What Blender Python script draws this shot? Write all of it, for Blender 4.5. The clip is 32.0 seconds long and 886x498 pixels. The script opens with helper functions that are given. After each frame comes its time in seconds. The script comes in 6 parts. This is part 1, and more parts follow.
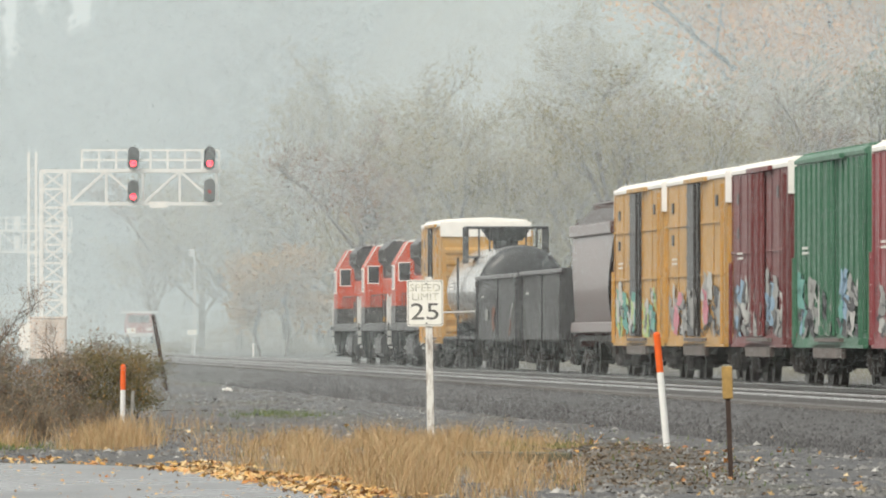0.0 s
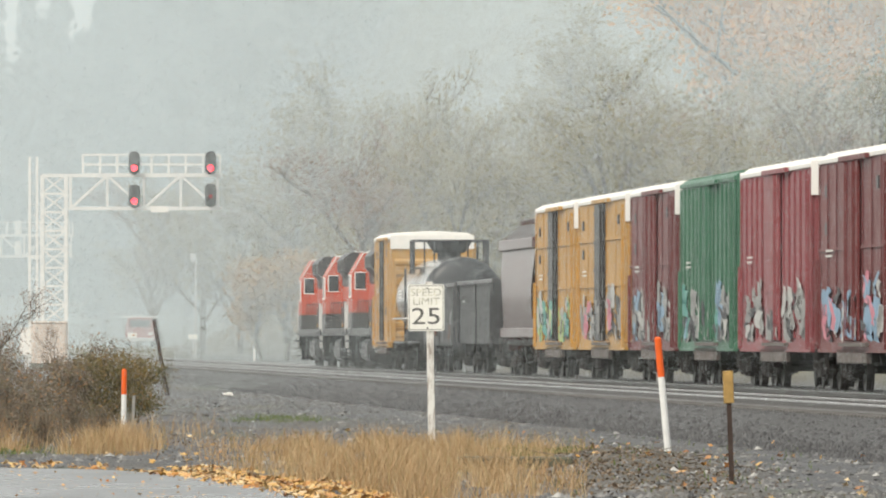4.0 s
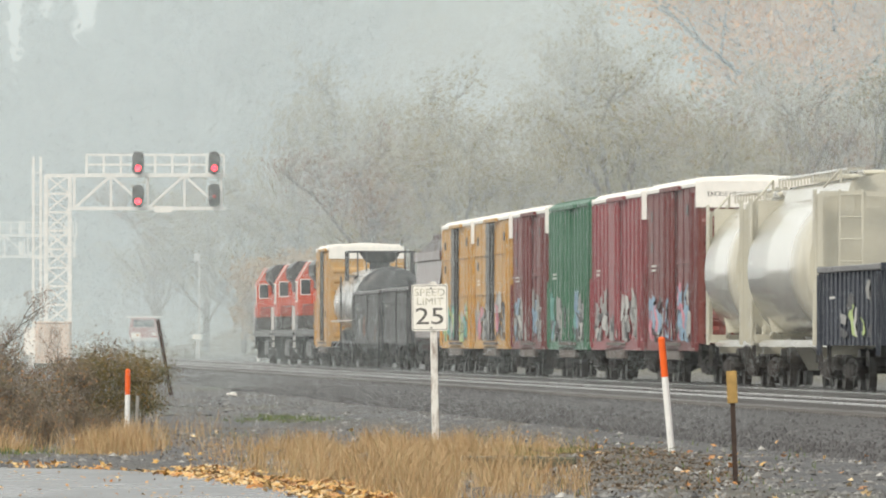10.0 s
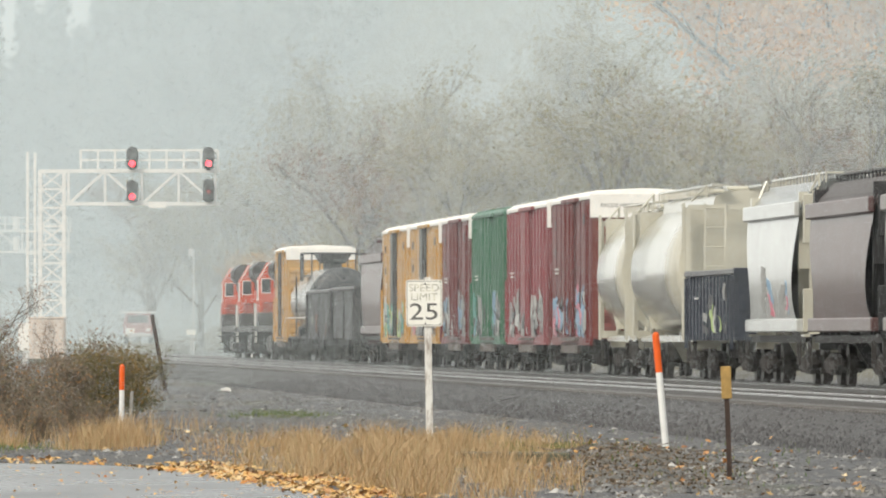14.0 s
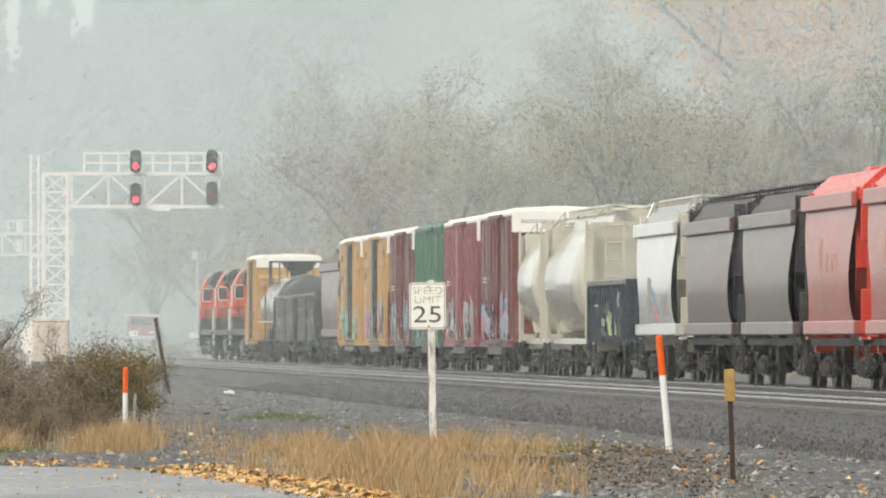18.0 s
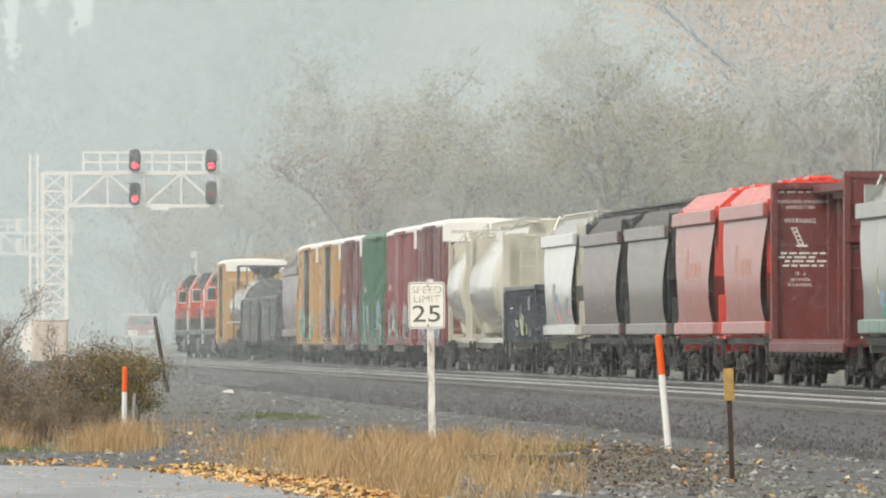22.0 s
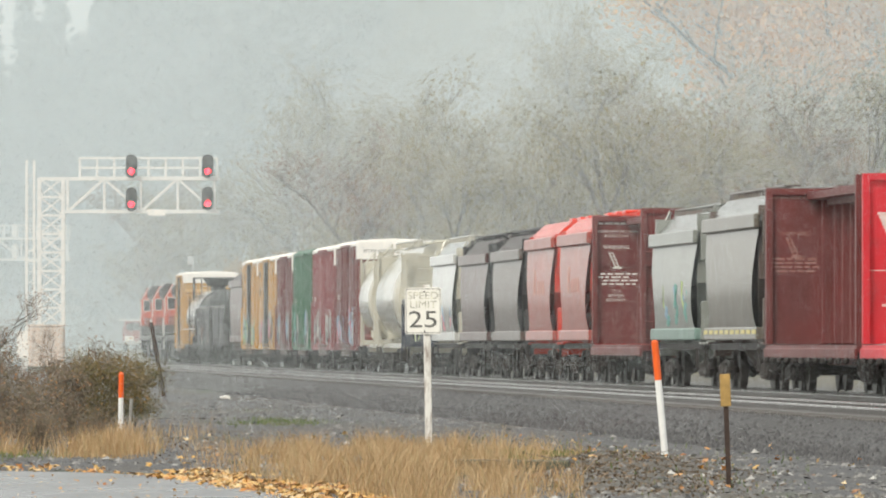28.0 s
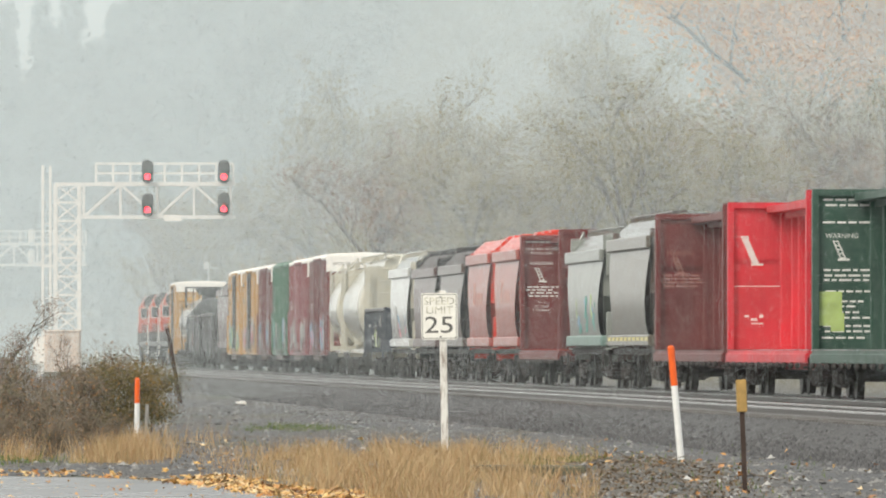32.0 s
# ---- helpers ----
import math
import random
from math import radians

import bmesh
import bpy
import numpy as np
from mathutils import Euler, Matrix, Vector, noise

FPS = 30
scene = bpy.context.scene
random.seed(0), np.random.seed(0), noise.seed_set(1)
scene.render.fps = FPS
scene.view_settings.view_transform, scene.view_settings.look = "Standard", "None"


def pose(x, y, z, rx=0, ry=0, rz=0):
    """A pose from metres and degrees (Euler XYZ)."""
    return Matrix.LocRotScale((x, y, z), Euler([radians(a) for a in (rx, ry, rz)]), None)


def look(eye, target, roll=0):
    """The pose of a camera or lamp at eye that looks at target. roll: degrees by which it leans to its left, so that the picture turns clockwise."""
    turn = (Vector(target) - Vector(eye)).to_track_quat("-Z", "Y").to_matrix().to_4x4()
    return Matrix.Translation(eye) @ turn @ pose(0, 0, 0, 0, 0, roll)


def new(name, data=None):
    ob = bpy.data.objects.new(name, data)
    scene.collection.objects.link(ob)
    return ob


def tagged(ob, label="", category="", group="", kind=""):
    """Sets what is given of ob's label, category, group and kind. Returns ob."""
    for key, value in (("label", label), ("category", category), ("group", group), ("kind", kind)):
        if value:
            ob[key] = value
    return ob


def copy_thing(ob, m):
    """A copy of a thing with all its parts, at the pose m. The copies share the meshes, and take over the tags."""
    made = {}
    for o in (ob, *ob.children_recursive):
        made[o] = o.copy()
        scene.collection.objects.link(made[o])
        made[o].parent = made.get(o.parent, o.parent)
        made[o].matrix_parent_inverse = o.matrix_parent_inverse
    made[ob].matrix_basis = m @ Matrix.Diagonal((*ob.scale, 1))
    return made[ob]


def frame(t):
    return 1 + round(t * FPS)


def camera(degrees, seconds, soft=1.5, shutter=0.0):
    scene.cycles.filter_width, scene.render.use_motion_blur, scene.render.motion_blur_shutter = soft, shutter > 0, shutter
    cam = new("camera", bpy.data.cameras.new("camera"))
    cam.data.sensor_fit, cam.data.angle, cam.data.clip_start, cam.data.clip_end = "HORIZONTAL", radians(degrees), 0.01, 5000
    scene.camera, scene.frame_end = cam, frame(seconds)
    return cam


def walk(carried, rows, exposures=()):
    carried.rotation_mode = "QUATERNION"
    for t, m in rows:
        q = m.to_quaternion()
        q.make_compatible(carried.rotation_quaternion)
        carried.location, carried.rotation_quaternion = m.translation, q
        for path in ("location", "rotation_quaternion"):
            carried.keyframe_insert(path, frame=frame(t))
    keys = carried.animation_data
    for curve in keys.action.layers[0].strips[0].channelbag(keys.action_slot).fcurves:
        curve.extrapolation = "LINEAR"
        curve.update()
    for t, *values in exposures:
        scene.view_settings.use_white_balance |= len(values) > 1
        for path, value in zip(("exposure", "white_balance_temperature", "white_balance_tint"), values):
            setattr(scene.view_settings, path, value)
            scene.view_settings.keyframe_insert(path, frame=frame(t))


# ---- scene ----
cam = camera(4.7257, 32.0, soft=2.0)
EYE = (0.0, 0.0, 1.71)
# seconds, turn to the left, tilt above level (degrees): a long lens held by hand
PATH = [
    (0, -0.0076, 0.4653), (0.5, -0.0122, 0.4595), (1, -0.0122, 0.4740), (1.5, 0.0028, 0.5018),
    (2, 0.0017, 0.4930), (2.5, 0.0150, 0.5156), (3, -0.0082, 0.4879), (3.5, -0.0023, 0.4925),
    (5.5, -0.0020, 0.4746), (6, 0.0118, 0.5296), (6.5, 0.0184, 0.5381), (7, 0.0226, 0.5469),
    (7.5, 0.0236, 0.5465), (8, 0.0200, 0.5346), (8.5, 0.0184, 0.5371), (9, 0.0415, 0.5376),
    (9.5, 0.0620, 0.5474), (10, 0.0174, 0.4900), (10.5, 0.0246, 0.5064), (11, 0.0199, 0.5002),
    (11.5, 0.0045, 0.4448), (12, -0.0031, 0.4690), (12.5, 0.0071, 0.5018), (13, 0.0000, 0.4930),
    (13.5, -0.0129, 0.4705), (14, -0.0134, 0.4658), (14.5, 0.0107, 0.4930), (16.5, -0.0015, 0.4705),
    (17, 0.0030, 0.4828), (17.5, -0.0036, 0.4653), (18, 0.0050, 0.4807), (18.5, 0.0015, 0.4797),
    (19, 0.0015, 0.4807), (19.5, 0.0092, 0.4951), (20, 0.0061, 0.4925), (20.5, 0.0015, 0.4838),
    (21, -0.0068, 0.4695), (21.5, -0.0093, 0.4695), (22, 0.0005, 0.4771), (22.5, 0.0015, 0.4833),
    (23, 0.0020, 0.4874), (23.5, -0.0052, 0.4828), (24, -0.0031, 0.4746), (24.5, -0.0031, 0.4756),
    (25, -0.0072, 0.4705), (25.5, -0.0098, 0.4735), (27.5, -0.0186, 0.4849), (28, -0.0181, 0.5069),
    (28.5, -0.0036, 0.5192), (29, 0.0102, 0.5136), (29.5, 0.0005, 0.5064), (30, -0.0053, 0.4873),
    (30.5, 0.0441, 0.5418), (31, 0.0213, 0.4867), (31.5, 0.0582, 0.5468), (32, 0.0680, 0.5363)]

walk(cam, [(t, pose(*EYE, 90 + up, 0, turn)) for t, turn, up in PATH])

# ---- world and sun: bright overcast, mist ----
world = bpy.data.worlds.new("overcast_sky")
scene.world = world
world.use_nodes = True
wn, wl = world.node_tree.nodes, world.node_tree.links
sky = wn.new("ShaderNodeTexSky")
sky.sky_type, sky.sun_disc = "NISHITA", False
sky.sun_elevation, sky.sun_rotation = radians(38), radians(215)
sky.dust_density, sky.air_density = 4.0, 1.0
wmul = wn.new("ShaderNodeMix")
wmul.data_type, wmul.blend_type = "RGBA", "MIX"
wmul.inputs["Factor"].default_value = 0.9
wsc = wn.new("ShaderNodeVectorMath")
wsc.operation = "SCALE"
wsc.inputs["Scale"].default_value = 0.1
wl.new(sky.outputs["Color"], wsc.inputs[0])
wl.new(wsc.outputs["Vector"], wmul.inputs["A"])
wmul.inputs["B"].default_value = (0.74, 0.745, 0.705, 1)
wl.new(wmul.outputs["Result"], wn["Background"].inputs["Color"])
wn["Background"].inputs["Strength"].default_value = 1.0

sun = new("sun", bpy.data.lights.new("sun", "SUN"))
sun.data.energy, sun.data.angle, sun.data.color = 1.5, radians(25), (1.0, 0.92, 0.8)
sun.matrix_world = look((-40, -55, 60), (0, 0, 0))
scene.view_settings.exposure = 0.56

# ---- materials ----


class Net:
    """A node material with a few shorthand links."""

    def __init__(self, name, rough=0.6, metal=0.0, spec=0.5):
        self.mat = bpy.data.materials.new(name)
        self.mat.use_nodes = True
        self.n, self.l = self.mat.node_tree.nodes, self.mat.node_tree.links
        self.b = self.n["Principled BSDF"]
        self.b.inputs["Roughness"].default_value = rough
        self.b.inputs["Metallic"].default_value = metal
        self.b.inputs["Specular IOR Level"].default_value = spec
        self.co = self.n.new("ShaderNodeTexCoord").outputs["Object"]

    def noise(self, scale, stretch=(1, 1, 1), detail=4.0, rough=0.6, pos=False):
        m = self.n.new("ShaderNodeMapping")
        m.inputs["Scale"].default_value = stretch
        src = self.n.new("ShaderNodeNewGeometry").outputs["Position"] if pos else self.co
        self.l.new(src, m.inputs["Vector"])
        t = self.n.new("ShaderNodeTexNoise")
        t.inputs["Scale"].default_value, t.inputs["Detail"].default_value = scale, detail
        t.inputs["Roughness"].default_value = rough
        self.l.new(m.outputs["Vector"], t.inputs["Vector"])
        return t.outputs["Fac"]

    def ramp(self, fac, stops):
        r = self.n.new("ShaderNodeValToRGB")
        e = r.color_ramp.elements
        while len(e) < len(stops):
            e.new(0.5)
        for k, (p, c) in zip(e, stops):
            k.position, k.color = p, (*c, 1) if len(c) == 3 else c
        self.l.new(fac, r.inputs["Fac"])
        return r.outputs["Color"]

    def mix(self, fac, a, b, mode="MIX"):
        m = self.n.new("ShaderNodeMix")
        m.data_type, m.blend_type = "RGBA", mode
        for v, sock in ((fac, m.inputs["Factor"]), (a, m.inputs["A"]), (b, m.inputs["B"])):
            if isinstance(v, (float, int)):
                sock.default_value = v
            elif isinstance(v, tuple):
                sock.default_value = (*v, 1) if len(v) == 3 else v
            else:
                self.l.new(v, sock)
        return m.outputs["Result"]

    def color(self, c):
        if isinstance(c, tuple):
            self.b.inputs["Base Color"].default_value = (*c, 1)
        else:
            self.l.new(c, self.b.inputs["Base Color"])

    def rough(self, fac, a, b):
        m = self.n.new("ShaderNodeMapRange")
        m.inputs["To Min"].default_value, m.inputs["To Max"].default_value = a, b
        self.l.new(fac, m.inputs["Value"])
        self.l.new(m.outputs["Result"], self.b.inputs["Roughness"])

    def bump(self, fac, strength=0.3, dist=0.02):
        b = self.n.new("ShaderNodeBump")
        b.inputs["Strength"].default_value, b.inputs["Distance"].default_value = strength, dist
        self.l.new(fac, b.inputs["Height"])
        self.l.new(b.outputs["Normal"], self.b.inputs["Normal"])

    def island(self):
        return self.n.new("ShaderNodeNewGeometry").outputs["Random Per Island"]

    def chance(self):
        return self.n.new("ShaderNodeObjectInfo").outputs["Random"]


def shade(c, k):
    return tuple(min(1, v * k) for v in c)


def paint(name, c, rough=0.42, dirt=0.5, rust=(0.16, 0.09, 0.06), wet=0.0, relief=0.25):
    """Weathered paint on steel: faded patches, vertical run-off streaks, rusty scabs."""
    m = Net(name, rough)
    broad = m.ramp(m.noise(0.55, detail=5), [(0.3, shade(c, 0.8)), (0.7, shade(c, 1.12))])
    streak = m.ramp(m.noise(1.6, (2.2, 2.2, 0.16), 5, 0.65), [(0.45, (0, 0, 0)), (0.75, (dirt, dirt, dirt))])
    grime = m.mix(streak, broad, tuple(0.45 * v + 0.025 for v in c))
    scab = m.ramp(m.noise(3.5, detail=8, rough=0.75), [(0.62, (0, 0, 0)), (0.72, (dirt, dirt, dirt))])
    m.color(m.mix(scab, grime, rust))
    m.rough(m.noise(2.4), rough - 0.1 * min(1, relief * 4), rough + 0.22 * min(1, relief * 4))
    m.bump(m.noise(1.3, detail=6), relief, 0.03)
    m.b.inputs["Coat Weight"].default_value, m.b.inputs["Coat Roughness"].default_value = wet, 0.16
    return m.mat


def plain(name, c, rough=0.6, metal=0.0, vary=0.18, scale=4.0, bump=0.2):
    m = Net(name, rough, metal)
    m.color(m.ramp(m.noise(scale, detail=6), [(0.3, shade(c, 1 - vary)), (0.7, shade(c, 1 + vary))]))
    m.rough(m.noise(scale * 2.7), max(0.05, rough - 0.12), min(1, rough + 0.12))
    m.bump(m.noise(scale * 6, detail=5), bump, 0.01)
    return m.mat


def glow(name, c, strength):
    m = Net(name, 0.3)
    m.color(c)
    m.b.inputs["Emission Color"].default_value = (*c, 1)
    m.b.inputs["Emission Strength"].default_value = strength
    return m.mat


YELLOW = paint("ochre_yellow_paint", (0.56, 0.32, 0.085))
CREAM = paint("cream_paint", (0.72, 0.66, 0.5), dirt=0.25)
MAROON = paint("oxide_maroon_paint", (0.17, 0.035, 0.035))
ROSE = paint("faded_rose_paint", (0.29, 0.075, 0.085))
GREEN = paint("faded_green_paint", (0.06, 0.18, 0.11))
BOXBROWN = paint("box_brown_paint", (0.19, 0.045, 0.035))
FADED = plain("ghosted_stencil_paint", (0.34, 0.17, 0.15), 0.6)
WHITE = plain("white_roof_paint", (0.86, 0.84, 0.8), 0.5, vary=0.06)
BROWN = paint("dark_brown_hopper_paint", (0.115, 0.062, 0.06), 0.38, wet=0.35, relief=0.08)
TAUPE = paint("taupe_hopper_paint", (0.135, 0.105, 0.092), 0.38, wet=0.35, relief=0.08)
RED = paint("bright_red_hopper_paint", (0.62, 0.06, 0.035), 0.36, 0.3, wet=0.6, relief=0.1)
DULLRED = paint("dusty_red_hopper_paint", (0.42, 0.1, 0.078), 0.38, 0.3, wet=0.4, relief=0.08)
CBMAROON = paint("beam_car_maroon_paint", (0.165, 0.034, 0.032))
CBRED = paint("beam_car_scarlet_paint", (0.66, 0.03, 0.05), dirt=0.3)
CBGREEN = paint("beam_car_dark_green_paint", (0.035, 0.09, 0.065), dirt=0.4)
BEIGE = paint("beige_hopper_paint", (0.58, 0.56, 0.47), 0.24, 0.12, wet=1.0, relief=0.05)
PALE = paint("pale_grey_hopper_paint", (0.6, 0.61, 0.59), 0.3, 0.2, wet=1.0, relief=0.06)
GREYGREEN = paint("grey_green_hopper_paint", (0.27, 0.29, 0.265), 0.34, 0.4, wet=0.45, relief=0.08)
OLIVE = paint("olive_grey_hopper_paint", (0.15, 0.134, 0.104), 0.34, 0.5, wet=0.45, relief=0.1)
NAVY = paint("navy_gondola_paint", (0.036, 0.045, 0.066), 0.5, 0.4)
COAL = paint("black_gondola_paint", (0.05, 0.05, 0.054), 0.5, 0.35)
TANKGREY = paint("grey_tank_paint", (0.2, 0.205, 0.21), 0.28, 0.3, wet=1.0)
TANKBLACK = paint("black_tank_paint", (0.035, 0.038, 0.042), 0.5, 0.3, wet=0.2)
ORANGE = paint("locomotive_orange_paint", (0.58, 0.075, 0.022), 0.4, 0.6)
LOCOBLACK = plain("locomotive_black_paint", (0.035, 0.035, 0.037), 0.4)
STEEL = plain("dark_grimy_steel", (0.045, 0.041, 0.039), 0.65, 0.2, 0.35)
WHEEL = plain("worn_wheel_steel", (0.06, 0.054, 0.05), 0.45, 0.6, 0.3)
GALV = plain("galvanised_steel", (0.62, 0.62, 0.6), 0.45, 0.3)
GLASS = plain("dark_cab_glass", (0.03, 0.035, 0.04), 0.08)
LETTER = plain("white_stencil_paint", (0.75, 0.75, 0.72), 0.6)
BLACKLETTER = plain("black_stencil_paint", (0.02, 0.02, 0.02), 0.6)
SPRAYS = [plain("spray_paint_" + n, c, 0.5) for n, c in (
    ("white", (0.5, 0.5, 0.48)), ("blue", (0.22, 0.36, 0.5)), ("black", (0.03, 0.03, 0.035)),
    ("silver", (0.3, 0.3, 0.29)), ("lime", (0.45, 0.58, 0.2)), ("pink", (0.6, 0.2, 0.26)), ("teal", (0.1, 0.35, 0.3)))]

# ---- mesh helpers ----


def part(name, bm, material, parent=None, label="", smooth=False):
    """Link a bmesh as one mesh object, under a thing or a part."""
    me = bpy.data.meshes.new(name)
    bm.to_mesh(me)
    bm.free()
    me.materials.append(material)
    if smooth:
        for p in me.polygons:
            p.use_smooth = True
    ob = new(name, me)
    ob.parent = parent
    if label:
        ob["label"] = label
    return ob


def share(name, me, parent, m):
    """One more object on a shared mesh."""
    ob = new(name, me)
    ob.parent = parent
    ob.matrix_basis = m
    return ob


def box(bm, c, s, bevel=0.0, m=None):
    g = bmesh.ops.create_cube(bm, size=1.0)["verts"]
    for v in g:
        v.co = Vector((c[0] + v.co.x * s[0], c[1] + v.co.y * s[1], c[2] + v.co.z * s[2]))
    if bevel:
        e = list({k for v in g for k in v.link_edges})
        r = bmesh.ops.bevel(bm, geom=e, offset=bevel, segments=1, affect="EDGES")
        g = list({v for f in r["faces"] for v in f.verts} | {v for v in g if v.is_valid})
    if m is not None:
        bmesh.ops.transform(bm, matrix=m, verts=[v for v in g if v.is_valid])
    return bm


def boxes(*items, bevel=0.0):
    bm = bmesh.new()
    for c, s in items:
        box(bm, c, s, bevel)
    return bm


def rod(bm, a, b, r, n=6, r2=None):
    a, b = Vector(a), Vector(b)
    d = b - a
    m = Matrix.Translation((a + b) / 2) @ d.to_track_quat("Z", "Y").to_matrix().to_4x4()
    bmesh.ops.create_cone(bm, cap_ends=True, segments=n, radius1=r, radius2=r if r2 is None else r2, depth=d.length, matrix=m)
    return bm


def rods(items, r, n=6):
    bm = bmesh.new()
    for a, b in items:
        rod(bm, a, b, r, n)
    return bm


def loft(bm, sections, cap=True):
    """Skin a row of equal rings of points."""
    rings = [[bm.verts.new(p) for p in s] for s in sections]
    n = len(rings[0])
    for a, b in zip(rings, rings[1:]):
        for i in range(n):
            bm.faces.new((a[i], a[(i + 1) % n], b[(i + 1) % n], b[i]))
    if cap:
        bm.faces.new(rings[0][::-1])
        bm.faces.new(rings[-1])
    bmesh.ops.recalc_face_normals(bm, faces=bm.faces)
    return bm


def extrude(profile, y0, y1):
    """A closed profile of (x, z) drawn out along y."""
    return loft(bmesh.new(), [[(x, y, z) for x, z in profile] for y in (y0, y1)])


def words(text, size, m, material, parent, name="lettering", label=""):
    """Flat stencilled letters as a mesh: m puts their plane, centred."""
    cu = bpy.data.curves.new(name, "FONT")
    cu.body, cu.size, cu.align_x, cu.align_y, cu.extrude = text, size, "CENTER", "CENTER", 0.002
    cu.resolution_u = 3
    tmp = bpy.data.objects.new(name, cu)
    scene.collection.objects.link(tmp)
    me = bpy.data.meshes.new_from_object(tmp.evaluated_get(bpy.context.evaluated_depsgraph_get()))
    bpy.data.objects.remove(tmp)
    me.materials.clear()
    me.materials.append(material)
    ob = new(name, me)
    ob.parent = parent
    ob.matrix_basis = m
    if label:
        ob["label"] = label
    return ob


def bars(rows, m, material, parent, name="stencil_text", label="", depth=0.004):
    """Bars in the plane of m for writing too small to read: rows of (x, z, width, height)."""
    bm = bmesh.new()
    for x, z, w, h in rows:
        box(bm, (x, z, 0), (w, h, depth))
    ob = part(name, bm, material, parent, label)
    ob.matrix_basis = m
    return ob


def row(name, places, size, material, parent, bevel=0.0, label=""):
    """Alike pieces, each an object of its own on one mesh."""
    bm = boxes(((0, 0, 0), size), bevel=bevel)
    me = bpy.data.meshes.new(name)
    bm.to_mesh(me)
    bm.free()
    me.materials.append(material)
    for p in places:
        ob = share(name, me, parent, pose(*p))
        if label:
            ob["label"] = label

# ---- ground and tracks ----
SLOPE = 0.0616            # the tracks run straight, turned a little to the left
HEAD = math.degrees(math.atan(SLOPE))
RAIL = 0.61               # rail head above the ground


def track_x(y, offset=0.0):
    return 23.93 + offset / math.cos(radians(HEAD)) - SLOPE * y


def smooth(a, b, v):
    t = min(1, max(0, (v - a) / (b - a)))
    return t * t * (3 - 2 * t)


EDGE_Y = (60, 95, 113.8, 121.5, 131.3, 138, 142.8, 145.4, 147)
EDGE_X = (2.0, 0.2, -0.86, -1.43, -2.45, -3.3, -4.6, -6.2, -40)


def road_edge(y):
    return float(np.interp(y, EDGE_Y, EDGE_X, left=2.0, right=-80))


def ground_z(x, y):
    hill = 34 * smooth(790, 1120, y) * smooth(-32, 24, x) + 42 * smooth(1000, 1160, y) * smooth(-60, 14, x) + 60 * smooth(1100, 1400, y) * smooth(-36, -30, x)
    rough = 0.0
    if y < 420:
        rough = 0.07 * noise.noise((x * 0.6, y * 0.3, 0)) + 0.04 * noise.noise((x * 2.1, y * 0.9, 3)) + 0.035 * noise.noise((x * 4.3, y * 1.1, 9)) * smooth(0.1, 0.5, x - road_edge(y))
    berm = 1.15 * smooth(770, 780, y) * smooth(840, 826, y) * smooth(-18.4, -20.0, x)
    mound = 0.2 * math.exp(-((x - 2.5) / 1.0) ** 2 - ((y - 145) / 9) ** 2)
    bank = 0.9 * smooth(5.0, 10.0, (x - track_x(y)) * math.cos(radians(HEAD))) * smooth(-60, 0, y) * (1 - 0.75 * smooth(430, 560, y))
    return hill + bank + rough + mound + berm - 0.16 * smooth(0.0, -0.5, x - road_edge(y)) * smooth(150, 146, y)


def ground_mesh():
    xs = sorted({*[-2600, -1500, -800, -400, -200, -120, -80], *[i * 2 for i in range(-20, 26)], *[i * 0.16 for i in range(-62, 76)], 80, 120, 200, 400, 800, 1500, 2600})
    ys = sorted({-800, -300, -100, -40, 0, 40, 70, *[90 + i * 0.8 for i in range(188)], *[240 + i * 6 for i in range(40)], *[480 + i * 40 for i in range(35)], 764, 770, 780, 812, 826, 2200, 3000, 4800})
    bm = bmesh.new()
    g = [[bm.verts.new((x, y, ground_z(x, y))) for y in ys] for x in xs]
    for a, b in zip(g, g[1:]):
        for j in range(len(ys) - 1):
            bm.faces.new((a[j], b[j], b[j + 1], a[j + 1]))
    return bm


